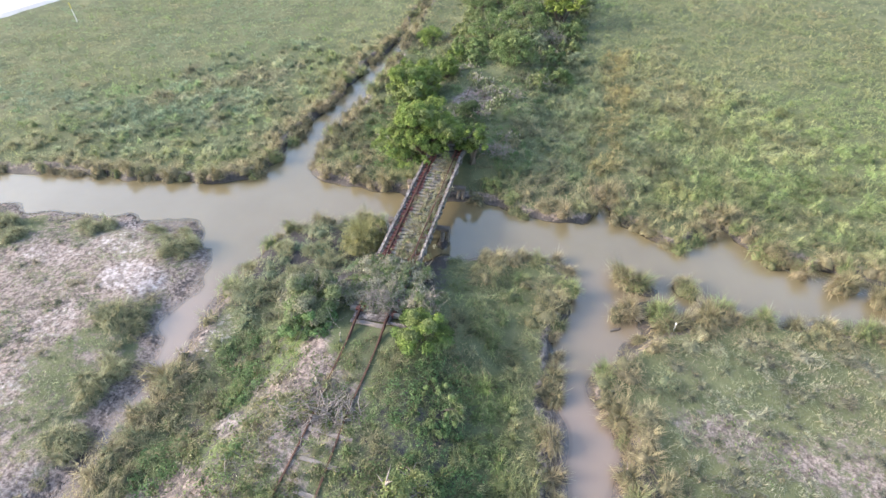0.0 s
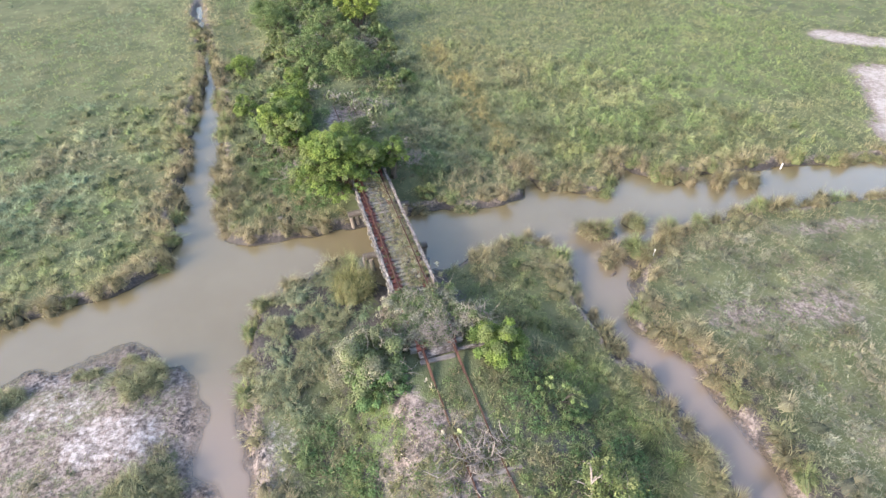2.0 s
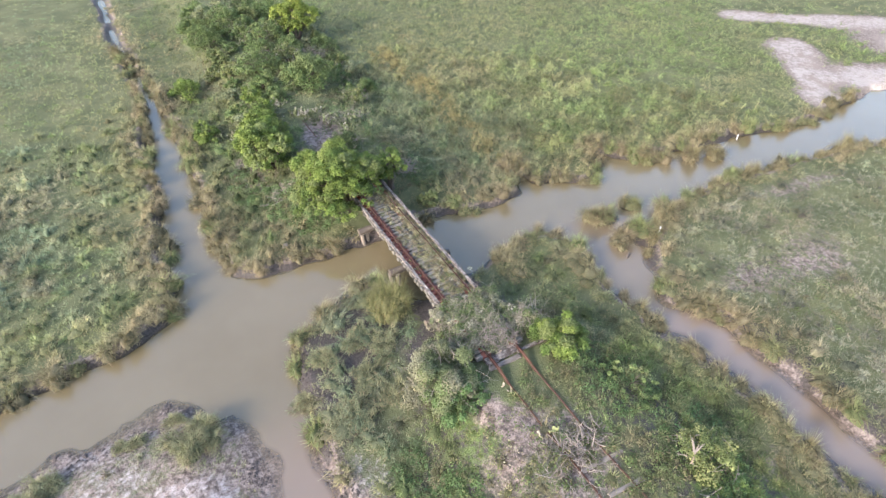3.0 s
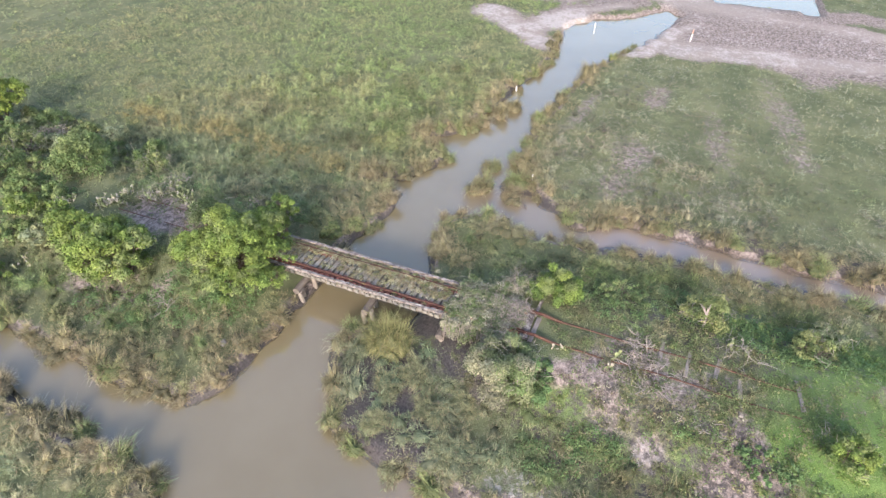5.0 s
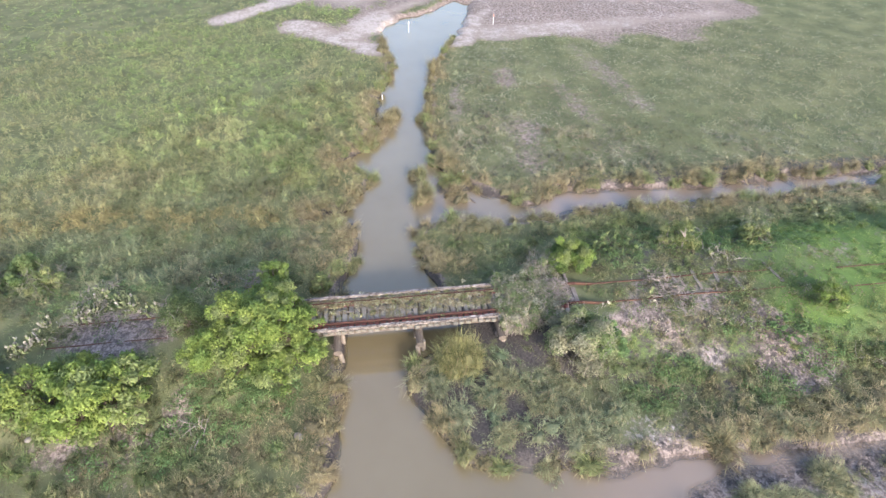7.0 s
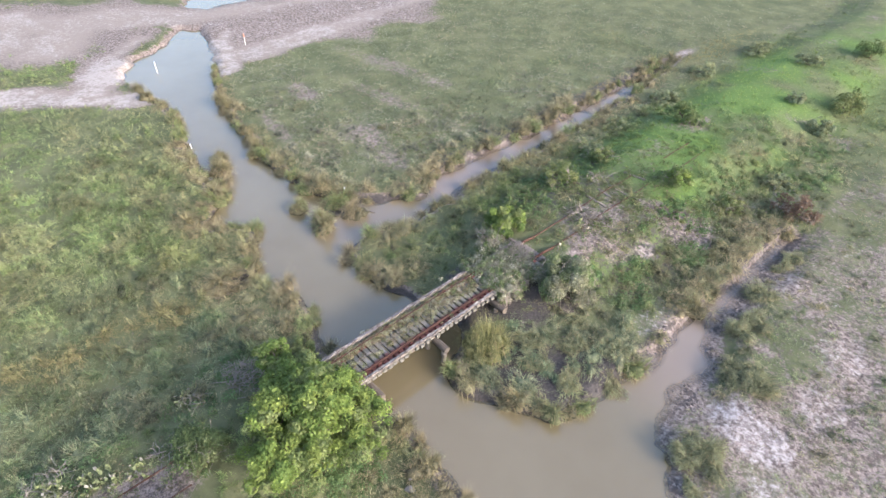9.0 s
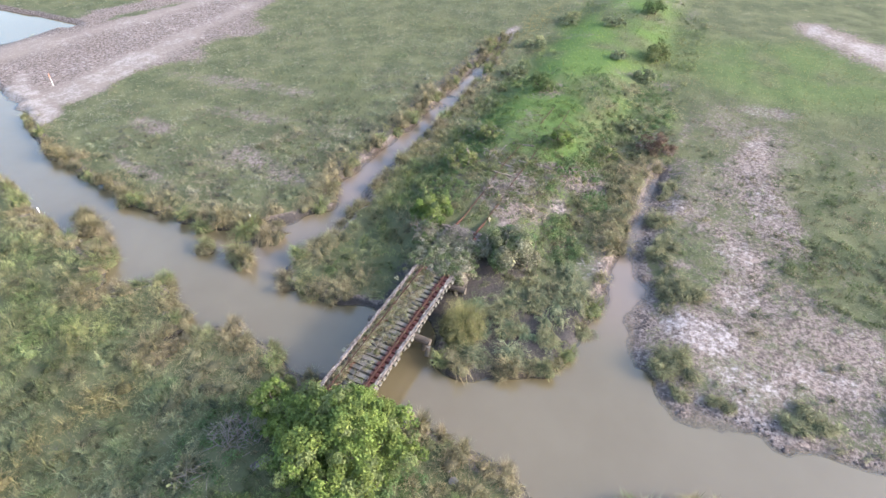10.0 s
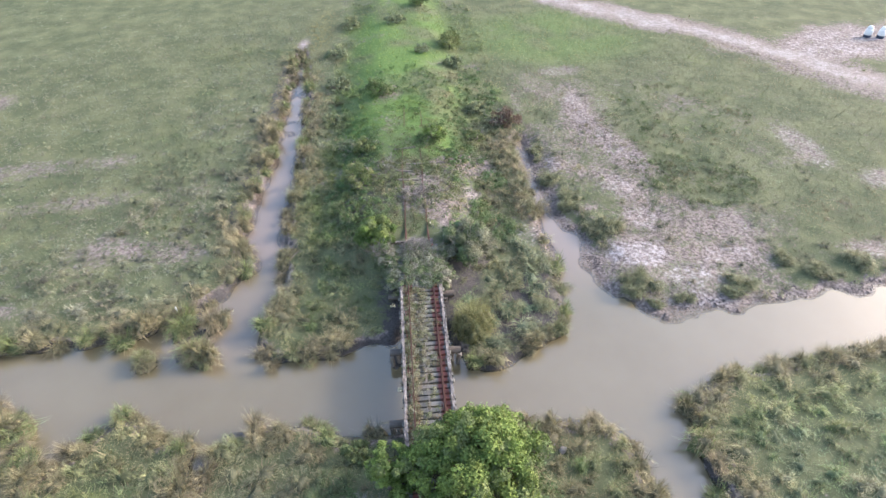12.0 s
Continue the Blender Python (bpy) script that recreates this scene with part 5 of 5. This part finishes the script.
def leaf_cover(name, label, patches, tint, seed, per=44, size=0.052):
    """Broad-leaved creepers close to the ground, as stuff. Patches: centre, half-widths, clumps."""
    rng = np.random.default_rng(seed)
    cen, rad = [], []
    for cx, cy, rx, ry, n in patches:
        a, r = rng.uniform(0, 6.28, n), np.sqrt(rng.uniform(0, 1, n))
        px, py = cx + np.cos(a) * r * rx, cy + np.sin(a) * r * ry
        sd = shore(px, py)
        ok = (sd > 0.4) & ~((np.abs(np.abs(px - TRACK_X) - 0.75) < 0.22) & (py < 17) & (py > 8))
        px, py = px[ok], py[ok]
        cen.append(np.stack([px, py, land(px, py, sd[ok]) + 0.06], 1))
        rad.append(rng.uniform(0.14, 0.36, len(px)))
    cen, rad = np.concatenate(cen), np.concatenate(rad)
    v, t, c = leaves(cen, rad, per * len(cen), size, tint, rng, 0.7)
    thing(name, Matrix(), label, "creeper", kind="stuff", data=tri_mesh(name, v, t, LEAF, c))


leaf_cover("creeper", "bright green broad-leaved creepers over the old bank", [
    (-12.8, 12.4, 1.0, 1.6, 45), (-14.2, 8.2, 1.0, 1.8, 50), (-12.9, 4.5, 1.0, 1.6, 30), (-14.0, 14.2, 0.9, 1.3, 30), (-4.0, 13.6, 1.8, 2.6, 90), (-2.6, 9.8, 1.8, 2.6, 90), (-3.6, 4.6, 1.6, 3.4, 150), (-11.2, 7, 0.6, 4, 30),
    (-12.2, 35.6, 2.0, 2.2, 120), (-11.2, 33.0, 2.0, 1.4, 80), (-14, 39, 1.6, 3.0, 70), (-3.6, 35.5, 2.0, 3.0, 70), (-9, 52, 3.5, 4.0, 110), (-4, 44, 2.0, 4.0, 60), (-8, -8, 4.0, 6.0, 120), (-14.8, -9, 2.0, 6.0, 80), (-3, 1, 2.2, 3.0, 70), (-12, 0, 1.6, 3, 50)], LUSH, 301)
leaf_cover("weeds", "low olive weeds between rails and on bare soil", [
    (-7.7, 9, 1.6, 7, 200), (-9.8, 9, 1.5, 6, 170), (-12.8, 9, 2.4, 7, 190), (-3, 8, 2.6, 7, 160), (-5.8, 12, 1.0, 4, 50), (-7.5, 2, 2.4, 4, 70), (-6.5, 40, 2.0, 3.5, 50), (-12.6, 42, 2.0, 4, 50), (-31, 9.5, 4.5, 3.5, 200), (-28, 2, 4, 6, 90), (-34, -3, 7, 6, 150), (10, 13, 4, 3, 60)], [(0.11, 0.155, 0.06), (0.135, 0.145, 0.068), (0.10, 0.14, 0.055), (0.15, 0.135, 0.08)], 302, 22, 0.055)


leaf_cover("pale_weeds", "scattered pale yellowish weeds on the old bank", [(-10.6, 9.5, 2.6, 4, 24), (-7.7, 10.5, 1.2, 2, 10), (-13.5, 7, 1.5, 3, 10)], [(0.30, 0.30, 0.21), (0.25, 0.265, 0.155)], 303, 9, 0.05)


def twig_heap(rng, n, rx, ry, h, length, thick):
    """Bare crossing twigs in a heap."""
    out = []
    for i in range(n):
        a, r = rng.uniform(0, 6.28), math.sqrt(rng.uniform(0, 1))
        p = Vector((math.cos(a) * r * rx, math.sin(a) * r * ry, h * rng.uniform(0.0, 1.0) * (1 - 0.7 * r * r)))
        d = Vector(rng.normal(size=3))
        d.z = abs(d.z) * 0.5
        d = d.normalized() * length * rng.uniform(0.4, 1.1)
        q = p + d
        m = (p + q) / 2 + Vector(rng.normal(size=3)) * length * 0.12
        t = thick * rng.uniform(0.5, 1.3)
        out.append(tube([p, m, q], (t, t * 0.8, t * 0.35), 4))
        if rng.random() < 0.5:
            e = m + Vector(rng.normal(size=3)).normalized() * length * 0.4
            out.append(tube([m, e], (t * 0.6, t * 0.25), 3))
    return out


def dead_branches(x, y, rx, ry, h, n, seed, label, length=0.8, thick=0.022, z=None):
    rng = np.random.default_rng(seed)
    if z is None:
        z = float(land(np.array([x]), np.array([y]))[0])
    vs, fs = join(twig_heap(rng, n, rx, ry, h, length, thick))
    ob = thing("branch_tangle", pose(x, y, z + 0.01), label, "dead branches")
    tagged(part("dead_wood", mesh_of("dead_wood", vs, fs, DEAD), ob), kind="stuff")


for i, (x, y, rx, ry, h, n, ln, th) in enumerate([(-7.5, 11.5, 1.1, 0.6, 0.42, 95, 0.9, 0.028), (-8.0, 10.2, 1.3, 1.0, 0.15, 16, 0.7, 0.018), (-9.2, 11.2, 0.7, 0.7, 0.2, 18, 1.2, 0.025), (-4.5, 34.5, 1.3, 0.8, 0.55, 130, 0.7, 0.022), (-4.2, 36.8, 0.6, 0.5, 0.35, 24, 0.7, 0.02), (-3.5, 9.3, 0.45, 0.35, 0.4, 30, 0.8, 0.03),
                                                (-5.6, 7.0, 1.0, 1.4, 0.25, 30, 0.9, 0.018), (-13.2, 36.2, 0.6, 0.4, 0.3, 14, 1.0, 0.025), (-9.9, 47.6, 0.6, 0.4, 0.4, 14, 0.9, 0.025), (-5.2, 43.2, 2.0, 1.2, 0.35, 110, 0.7, 0.018), (-6.0, 39.0, 0.5, 0.8, 0.3, 26, 0.6, 0.025), (-10.4, 8.6, 0.6, 1.2, 0.15, 18, 0.7, 0.016)]):
    dead_branches(x, y, rx, ry, h, n, 400 + i, "bleached dead branches lying in a tangle on the bank", ln, th)


def dead_snag(x, y, h, seed):
    rng = np.random.default_rng(seed)
    z = float(land(np.array([x]), np.array([y]))[0])
    pts = [(0, 0, -0.2), (0.06, 0.03, h * 0.35), (-0.05, 0.1, h * 0.7), (0.1, 0.15, h)]
    pieces = [tube(pts, (0.08, 0.06, 0.045, 0.015), 7)]
    for k in range(6):
        b = Vector(pts[1 + k % 2])
        e = b + Vector((rng.uniform(-0.7, 0.7), rng.uniform(-0.7, 0.7), rng.uniform(0.2, 0.6)))
        pieces.append(tube([b, (b + e) / 2 + Vector((0, 0, 0.08)), e], (0.045, 0.03, 0.01), 5))
    vs, fs = join(pieces)
    thing("snag", pose(x, y, z), "bleached dead tree stump with broken limbs", "dead tree", data=mesh_of("snag", vs, fs, OLD_WOOD))


thing("loose_board", pose(-6.5, 35.1, float(land(np.array([-6.5]), np.array([35.1]))[0]) + 0.05, 4, 0, 60), "bleached loose board lying on the old bank", "board", data=timber("loose_board", 0.9, 0.35, 0.06, GUARD_WOOD, 71))
dead_snag(-4.3, 8.6, 1.3, 501)
dead_snag(-10.6, 46.9, 1.1, 503)


def deck_vines():
    """Creepers and dead stems over the deck: thin along the rails, heaped at the southern end."""
    rng = np.random.default_rng(61)
    ob = thing("vine_mat", pose(TRACK_X, 24.5, DECK_Z), "straggling olive vines and dead stems lying on the deck", "vines")
    n = 900
    yy = rng.uniform(-3.2, 7.5, n)
    xx = np.where(rng.uniform(0, 1, n) < 0.45, rng.normal(0.72, 0.16, n), rng.normal(0.18, 0.45, n))
    keep = rng.uniform(0, 1, n) < np.where(yy < 3.5, 0.9, np.where(xx > 0.45, 0.8, 0.35))
    xx, yy = xx[keep], yy[keep]
    v, t, c = leaves(np.stack([xx, yy, np.full(len(xx), 0.06)], 1), rng.uniform(0.07, 0.2, len(xx)), 26000, 0.036, [(0.31, 0.31, 0.22), (0.215, 0.21, 0.115), (0.25, 0.22, 0.135), (0.155, 0.175, 0.08), (0.18, 0.15, 0.095)], rng, 0.5)
    part("live_vines", tri_mesh("live_vines", v, t, LEAF, c), ob)
    tw = []
    for i in range(90):
        p = Vector((rng.normal(0.3, 0.5), rng.uniform(-4, 7), rng.uniform(0.02, 0.1)))
        p.x = max(-1.1, min(1.1, p.x))
        q = p + Vector((rng.normal(0, 0.15), rng.uniform(0.3, 1.2), rng.uniform(-0.01, 0.06)))
        tw.append(tube([p, (p + q) / 2 + Vector((rng.normal(0, 0.06), 0, 0.03)), q], (0.012, 0.012, 0.006), 3))
    vs, fs = join(tw)
    part("dead_vine", mesh_of("dead_vine", vs, fs, DEAD), ob, "pale dead stems")
    heap = thing("vine_heap", pose(TRACK_X, 19.5, DECK_Z), "heap of pale withered vines over the deck's end", "vines")
    n = 700
    side = np.where(rng.uniform(0, 1, n) < 0.5, -1, 1)
    xx = np.where(rng.uniform(0, 1, n) < 0.5, side * rng.normal(1.4, 0.28, n), rng.uniform(-1.0, 1.0, n))
    yy = np.where(np.abs(xx) < 0.85, rng.triangular(-2.7, -0.6, 2.0, n), rng.uniform(-1.9, 1.6, n))
    zz = np.where(np.abs(xx) > 0.9, rng.uniform(-0.75, 0.25, n), rng.uniform(0.03, 0.3, n) * step(2.0, 0.4, yy))
    v, t, c = leaves(np.stack([xx, yy, zz], 1), rng.uniform(0.10, 0.30, n), 46000, 0.045, GREYED + [(0.33, 0.33, 0.25)], rng, 0.7)
    part("withered_leaves", tri_mesh("withered_leaves", v, t, LEAF, c), heap)
    tw = []
    for i in range(380):
        j = int(rng.integers(0, n))
        p = Vector((xx[j], yy[j], zz[j] + 0.1))
        q = p + Vector(rng.normal(size=3)) * 0.35
        q.z = max(q.z, 0.03 if abs(q.x) < 1.3 else -0.6)
        tw.append(tube([p, (p + q) / 2 + Vector(rng.normal(size=3)) * 0.06, q], (0.010, 0.009, 0.004), 3))
    for i in range(150):
        p = Vector((rng.uniform(-1.75, -1.25), rng.uniform(-0.7, 1.4), rng.uniform(-0.3, 0.15)))
        q = p + Vector((rng.uniform(-0.3, 0.05), rng.normal(0, 0.12), -rng.uniform(0.5, 1.1)))
        tw.append(tube([p, (p + q) / 2 + Vector((-0.1, 0, 0.05)), q], (0.013, 0.014, 0.006), 3))
    vs, fs = join(tw)
    part("dead_vine", mesh_of("dead_vine", vs, fs, DEAD), heap, "pale dead stems")


deck_vines()
for i, (x, y, rx, ry, h, n) in enumerate(((-7.6, 17.7, 1.0, 0.8, 0.8, 420), (-8.3, 18.5, 0.6, 0.6, 0.4, 110))):
    dead_branches(x, y, rx, ry, h, n, 430 + i, "mound of bare grey twigs on the deck's end", 0.42, 0.013, DECK_Z + 0.03)


# ---- prickly pears, mud clods, stones ----
PAD = foliage_material("cactus_pad", 0.02)


def prickly_pear(x, y, spread, n, seed, pale):
    """Flat oval pads growing out of one another, the old ones bleached."""
    rng = np.random.default_rng(seed)
    z = float(land(np.array([x]), np.array([y]))[0])
    ring = [(math.cos(a), math.sin(a)) for a in np.linspace(0, 2 * math.pi, 8, endpoint=False)]
    vs, fs, cols, tips = [], [], [], []
    for i in range(n):
        if i < n * 0.3 or not tips:
            a, r = rng.uniform(0, 6.28), math.sqrt(rng.uniform(0, 1))
            foot = Vector((math.cos(a) * r * spread, math.sin(a) * r * spread * 0.7, -0.03))
        else:
            foot = tips[int(rng.integers(0, len(tips)))] - Vector((0, 0, 0.03))
        up = Vector((rng.normal(0, 0.5), rng.normal(0, 0.5), 1)).normalized()
        half, wide = rng.uniform(0.07, 0.125), rng.uniform(0.045, 0.085)
        side = up.orthogonal()
        side.rotate(Matrix.Rotation(rng.uniform(0, 6.28), 3, up))
        face = up.cross(side)
        mid = foot + up * half
        if mid.z > 0.6:
            continue
        o = len(vs)
        vs += [mid + side * (c * wide * (0.8 + 0.2 * s2)) + up * (s2 * half) for c, s2 in ring]
        vs += [mid + face * 0.022, mid - face * 0.022]
        for k in range(8):
            fs += [(o + k, o + (k + 1) % 8, o + 8), (o + (k + 1) % 8, o + k, o + 9)]
        tips.append(mid + up * half)
        tint = np.array((0.33, 0.312, 0.265) if rng.random() < 0.6 * pale else (0.20, 0.235, 0.115)) * rng.uniform(0.6, 1.15)
        cols += [tint] * 10
    me = mesh_of("prickly_pear", [tuple(v) for v in vs], fs, PAD, np.array(cols))
    ob = thing("prickly_pear", pose(x, y, z), "prickly pear clump of green and bleached cream pads", "cactus", "prickly pears on the old bank")
    tagged(part("cactus_body", me, ob), kind="stuff")


for i, (x, y, spread, n, pale) in enumerate([(-8.3, 45.8, 0.8, 90, 0.8), (-7.2, 45.0, 1.0, 150, 0.8), (-6.1, 43.4, 0.9, 130, 0.75), (-5.6, 41.4, 0.8, 100, 0.5), (-6.0, 40.0, 0.6, 60, 0.6), (-4.9, 43.0, 0.7, 70, 0.5), (-5.4, 56.3, 0.9, 90, 0.75), (-4.2, 56.4, 0.9, 90, 0.7), (-5.6, 60.0, 0.9, 90, 0.7), (-10.2, 49.6, 0.7, 60, 0.8),
                                             (-3.3, 37.3, 0.6, 40, 0.6), (-9.0, 48.3, 0.7, 60, 0.7), (-8.8, 12.4, 0.5, 16, 0.4), (-5.4, 7.0, 0.6, 20, 0.35), (-8.6, 15.2, 0.35, 9, 0.9), (-13.8, 47.0, 0.6, 40, 0.6)]):
    prickly_pear(x, y, spread, n, 800 + i, pale)


def mud_clods():
    """Loose lumps of mud along the bare shores, as stuff."""
    rng = np.random.default_rng(91)
    n = 80000
    x, y = rng.uniform(-45, 7, n), rng.uniform(-6, 33, n)
    sd = shore(x, y)
    sw = (x < -15.2) & (y < 25.5)
    point = (x < -19) & (x > -26) & (y > 26)
    ditch = (x > 0.8) & (y < 13)
    near = np.where(sw, (sd > -0.8) & (sd < 0.75) & ((y > 15) | (sd > -0.1)), np.where(point, (sd > -0.6) & (sd < 0.9), ditch & (sd > -0.45) & (sd < 0.3)))
    near &= (vnoise(x, y, 1.3, 97, 2) > 0.42) & (rng.uniform(0, 1, n) < 0.75)
    x, y, sd = x[near], y[near], sd[near]
    m = len(x)
    z = land(x, y, sd)
    ok = z > WATER_Z - 0.12
    x, y, sd, z = x[ok], y[ok], sd[ok], z[ok]
    m = len(x)
    size = rng.uniform(0.03, 0.085, m) * (1 + 0.5 * (rng.uniform(0, 1, m) < 0.12))
    dirs = np.array([(1, 0, 0), (0.3, 0.95, 0), (-0.8, 0.6, 0), (-0.8, -0.6, 0), (0.3, -0.95, 0), (0.1, 0.1, 0.75)])
    v = dirs[None] * size[:, None, None] * rng.uniform(0.7, 1.3, (m, 6, 1))
    v = v + np.stack([x, y, np.maximum(z, WATER_Z - 0.03)], 1)[:, None]
    t = np.array([(k, (k + 1) % 5, 5) for k in range(5)])[None] + (np.arange(m) * 6)[:, None, None]
    dry = np.clip((sd - 0.3) / 1.2, 0, 1)[:, None] * rng.uniform(0, 1, (m, 1))
    col = np.array((0.085, 0.073, 0.067)) * (1 - dry) + np.array((0.36, 0.32, 0.30)) * dry
    col = col * rng.uniform(0.6, 1.5, (m, 1))
    thing("mud_clods", Matrix(), "dark wet and grey dry clods of mud along the bare shores", "mud", kind="stuff", data=tri_mesh("mud_clods", v.reshape(-1, 3), t.reshape(-1, 3), CLOD, np.repeat(col, 6, 0)))


def clod_material():
    k = Mat("mud_clod", rough=0.75, spec=0.3)
    g = k.ramp(k.noise(k.coords(), 22.0, 4, 0.7), [(0.3, (0.7, 0.7, 0.7)), (0.7, (1.2, 1.2, 1.2))])
    k.color(k.mix(1.0, k.attr("tint").outputs["Color"], g, "MULTIPLY"))
    return k.m


CLOD = clod_material()
mud_clods()
STONE = plain_material("pale_stone", (0.15, 0.14, 0.128), (0.30, 0.285, 0.262), 9.0, 0.9)


def stone(x, y, r, seed):
    rng = np.random.default_rng(seed)
    bm = bmesh.new()
    bmesh.ops.create_icosphere(bm, subdivisions=2, radius=r)
    for v in bm.verts:
        v.co = Vector((v.co.x * 1.2, v.co.y * 0.9, v.co.z * 0.65)) * float(rng.uniform(0.86, 1.1))
    me = bpy.data.meshes.new("stone")
    bm.to_mesh(me)
    bm.free()
    me.materials.append(STONE)
    thing("stone", pose(x, y, float(land(np.array([x]), np.array([y]))[0]) + 0.2 * r, 0, 0, seed * 40), "pale rounded stone lying on the bank", "stone", data=me)


stone(-14.0, 31.6, 0.2, 1)
stone(-13.6, 31.2, 0.14, 2)
stone(-12.8, 43.9, 0.16, 3)


def drift_log(x, y, length, turn):
    vs, fs = tube([(-length / 2, 0, 0), (-0.1, 0.03, 0.03), (0.15, -0.02, 0.04), (length / 2, 0.04, 0)], (0.05, 0.075, 0.07, 0.04), 8)
    thing("drift_log", pose(x, y, WATER_Z, 0, 0, turn), "dark waterlogged log lying in the shallow ditch", "log", data=mesh_of("drift_log", vs, fs, DARK_WOOD))


drift_log(4.3, 20.4, 0.6, 30)
drift_log(4.9, 18.7, 0.45, -20)

# ---- far things ----


def build_road():
    """Pale road past the north-western marsh, slightly raised, with shoulders."""
    ux, uy = 0.24, 0.97
    vs, fs = [], []
    for i in range(61):
        s = -150 + 5 * i
        for o, z in ((-1.6, 0.1), (-0.1, 0.55), (0.0, 0.56), (3.9, 0.62), (8.0, 0.56), (8.1, 0.55), (9.8, 0.1)):
            vs.append((-67.6 + ux * s - uy * o, 52.5 + uy * s + ux * o, z))
    for i in range(60):
        fs += [(i * 7 + k, i * 7 + k + 1, i * 7 + k + 8, i * 7 + k + 7) for k in range(6)]
    me = mesh_of("road", vs, [q[::-1] for q in fs], ROAD)
    thing("road", Matrix(), "pale concrete road on a low verge past the marsh", "road", kind="structure", data=me)


build_road()


def marker_post(x, y, z, h, body, cap, label):
    ob = thing("marker_post", pose(x, y, z, 1.5, -1.0, 0), label, "post")
    vs, fs = tube([(0, 0, -0.6), (0, 0, h * 0.7)], (0.04, 0.04), 10)
    part("pole", mesh_of("pole", vs, fs, body), ob)
    vs, fs = tube([(0, 0, h * 0.7), (0, 0, h - 0.05), (0, 0, h)], (0.045, 0.045, 0.03), 10)
    part("cap", mesh_of("cap", vs, fs, cap), ob, "coloured sleeve on the post")


marker_post(7.15, 20.75, float(land(np.array([7.15]), np.array([20.75]))[0]), 0.8, PVC, PVC, "short white plastic stake among the tussocks")
marker_post(22.3, 26.5, WATER_Z, 0.5, PVC, PVC, "short white plastic stake at the water's edge")
YELLOW = plain_material("yellow_plastic", (0.62, 0.52, 0.12), (0.72, 0.6, 0.18), 3.0, 0.5)
marker_post(41.0, 22.6, WATER_Z, 1.25, PVC, PVC, "white plastic marker post standing in the water")
marker_post(41.3, 11.9, 0.2, 1.4, PVC, ORANGE, "white and orange marker post on the mud")
marker_post(-56.6, 53.6, 0.3, 2.2, PVC, YELLOW, "white marker post with a yellow sleeve in the marsh")


NAVY = plain_material("dark_blue_plastic", (0.03, 0.045, 0.08), (0.05, 0.065, 0.10), 4.0, 0.5)


def drum(x, y):
    """White plastic drum with a domed lid on a dark base."""
    z = float(land(np.array([x]), np.array([y]))[0])
    ob = thing("plastic_drum", pose(x, y, z), "white plastic drum with a domed lid standing on sand", "drum", "drums on the sand")
    vs, fs = tube([(0, 0, -0.05), (0, 0, 0.3), (0, 0, 0.32)], (0.42, 0.42, 0.40), 18)
    part("base", mesh_of("base", vs, fs, NAVY), ob, "dark blue base")
    vs, fs = tube([(0, 0, 0.32), (0, 0, 0.36), (0, 0, 0.9), (0, 0, 1.0)], (0.40, 0.45, 0.45, 0.36), 18)
    part("body", mesh_of("body", vs, fs, PVC), ob)
    vs, fs = tube([(0, 0, 1.0), (0, 0, 1.2), (0, 0, 1.34), (0, 0, 1.4)], (0.33, 0.33, 0.24, 0.1), 18)
    part("lid", mesh_of("lid", vs, fs, PVC), ob, "domed white lid")


drum(-65.6, -19.9)
drum(-67.0, -19.4)
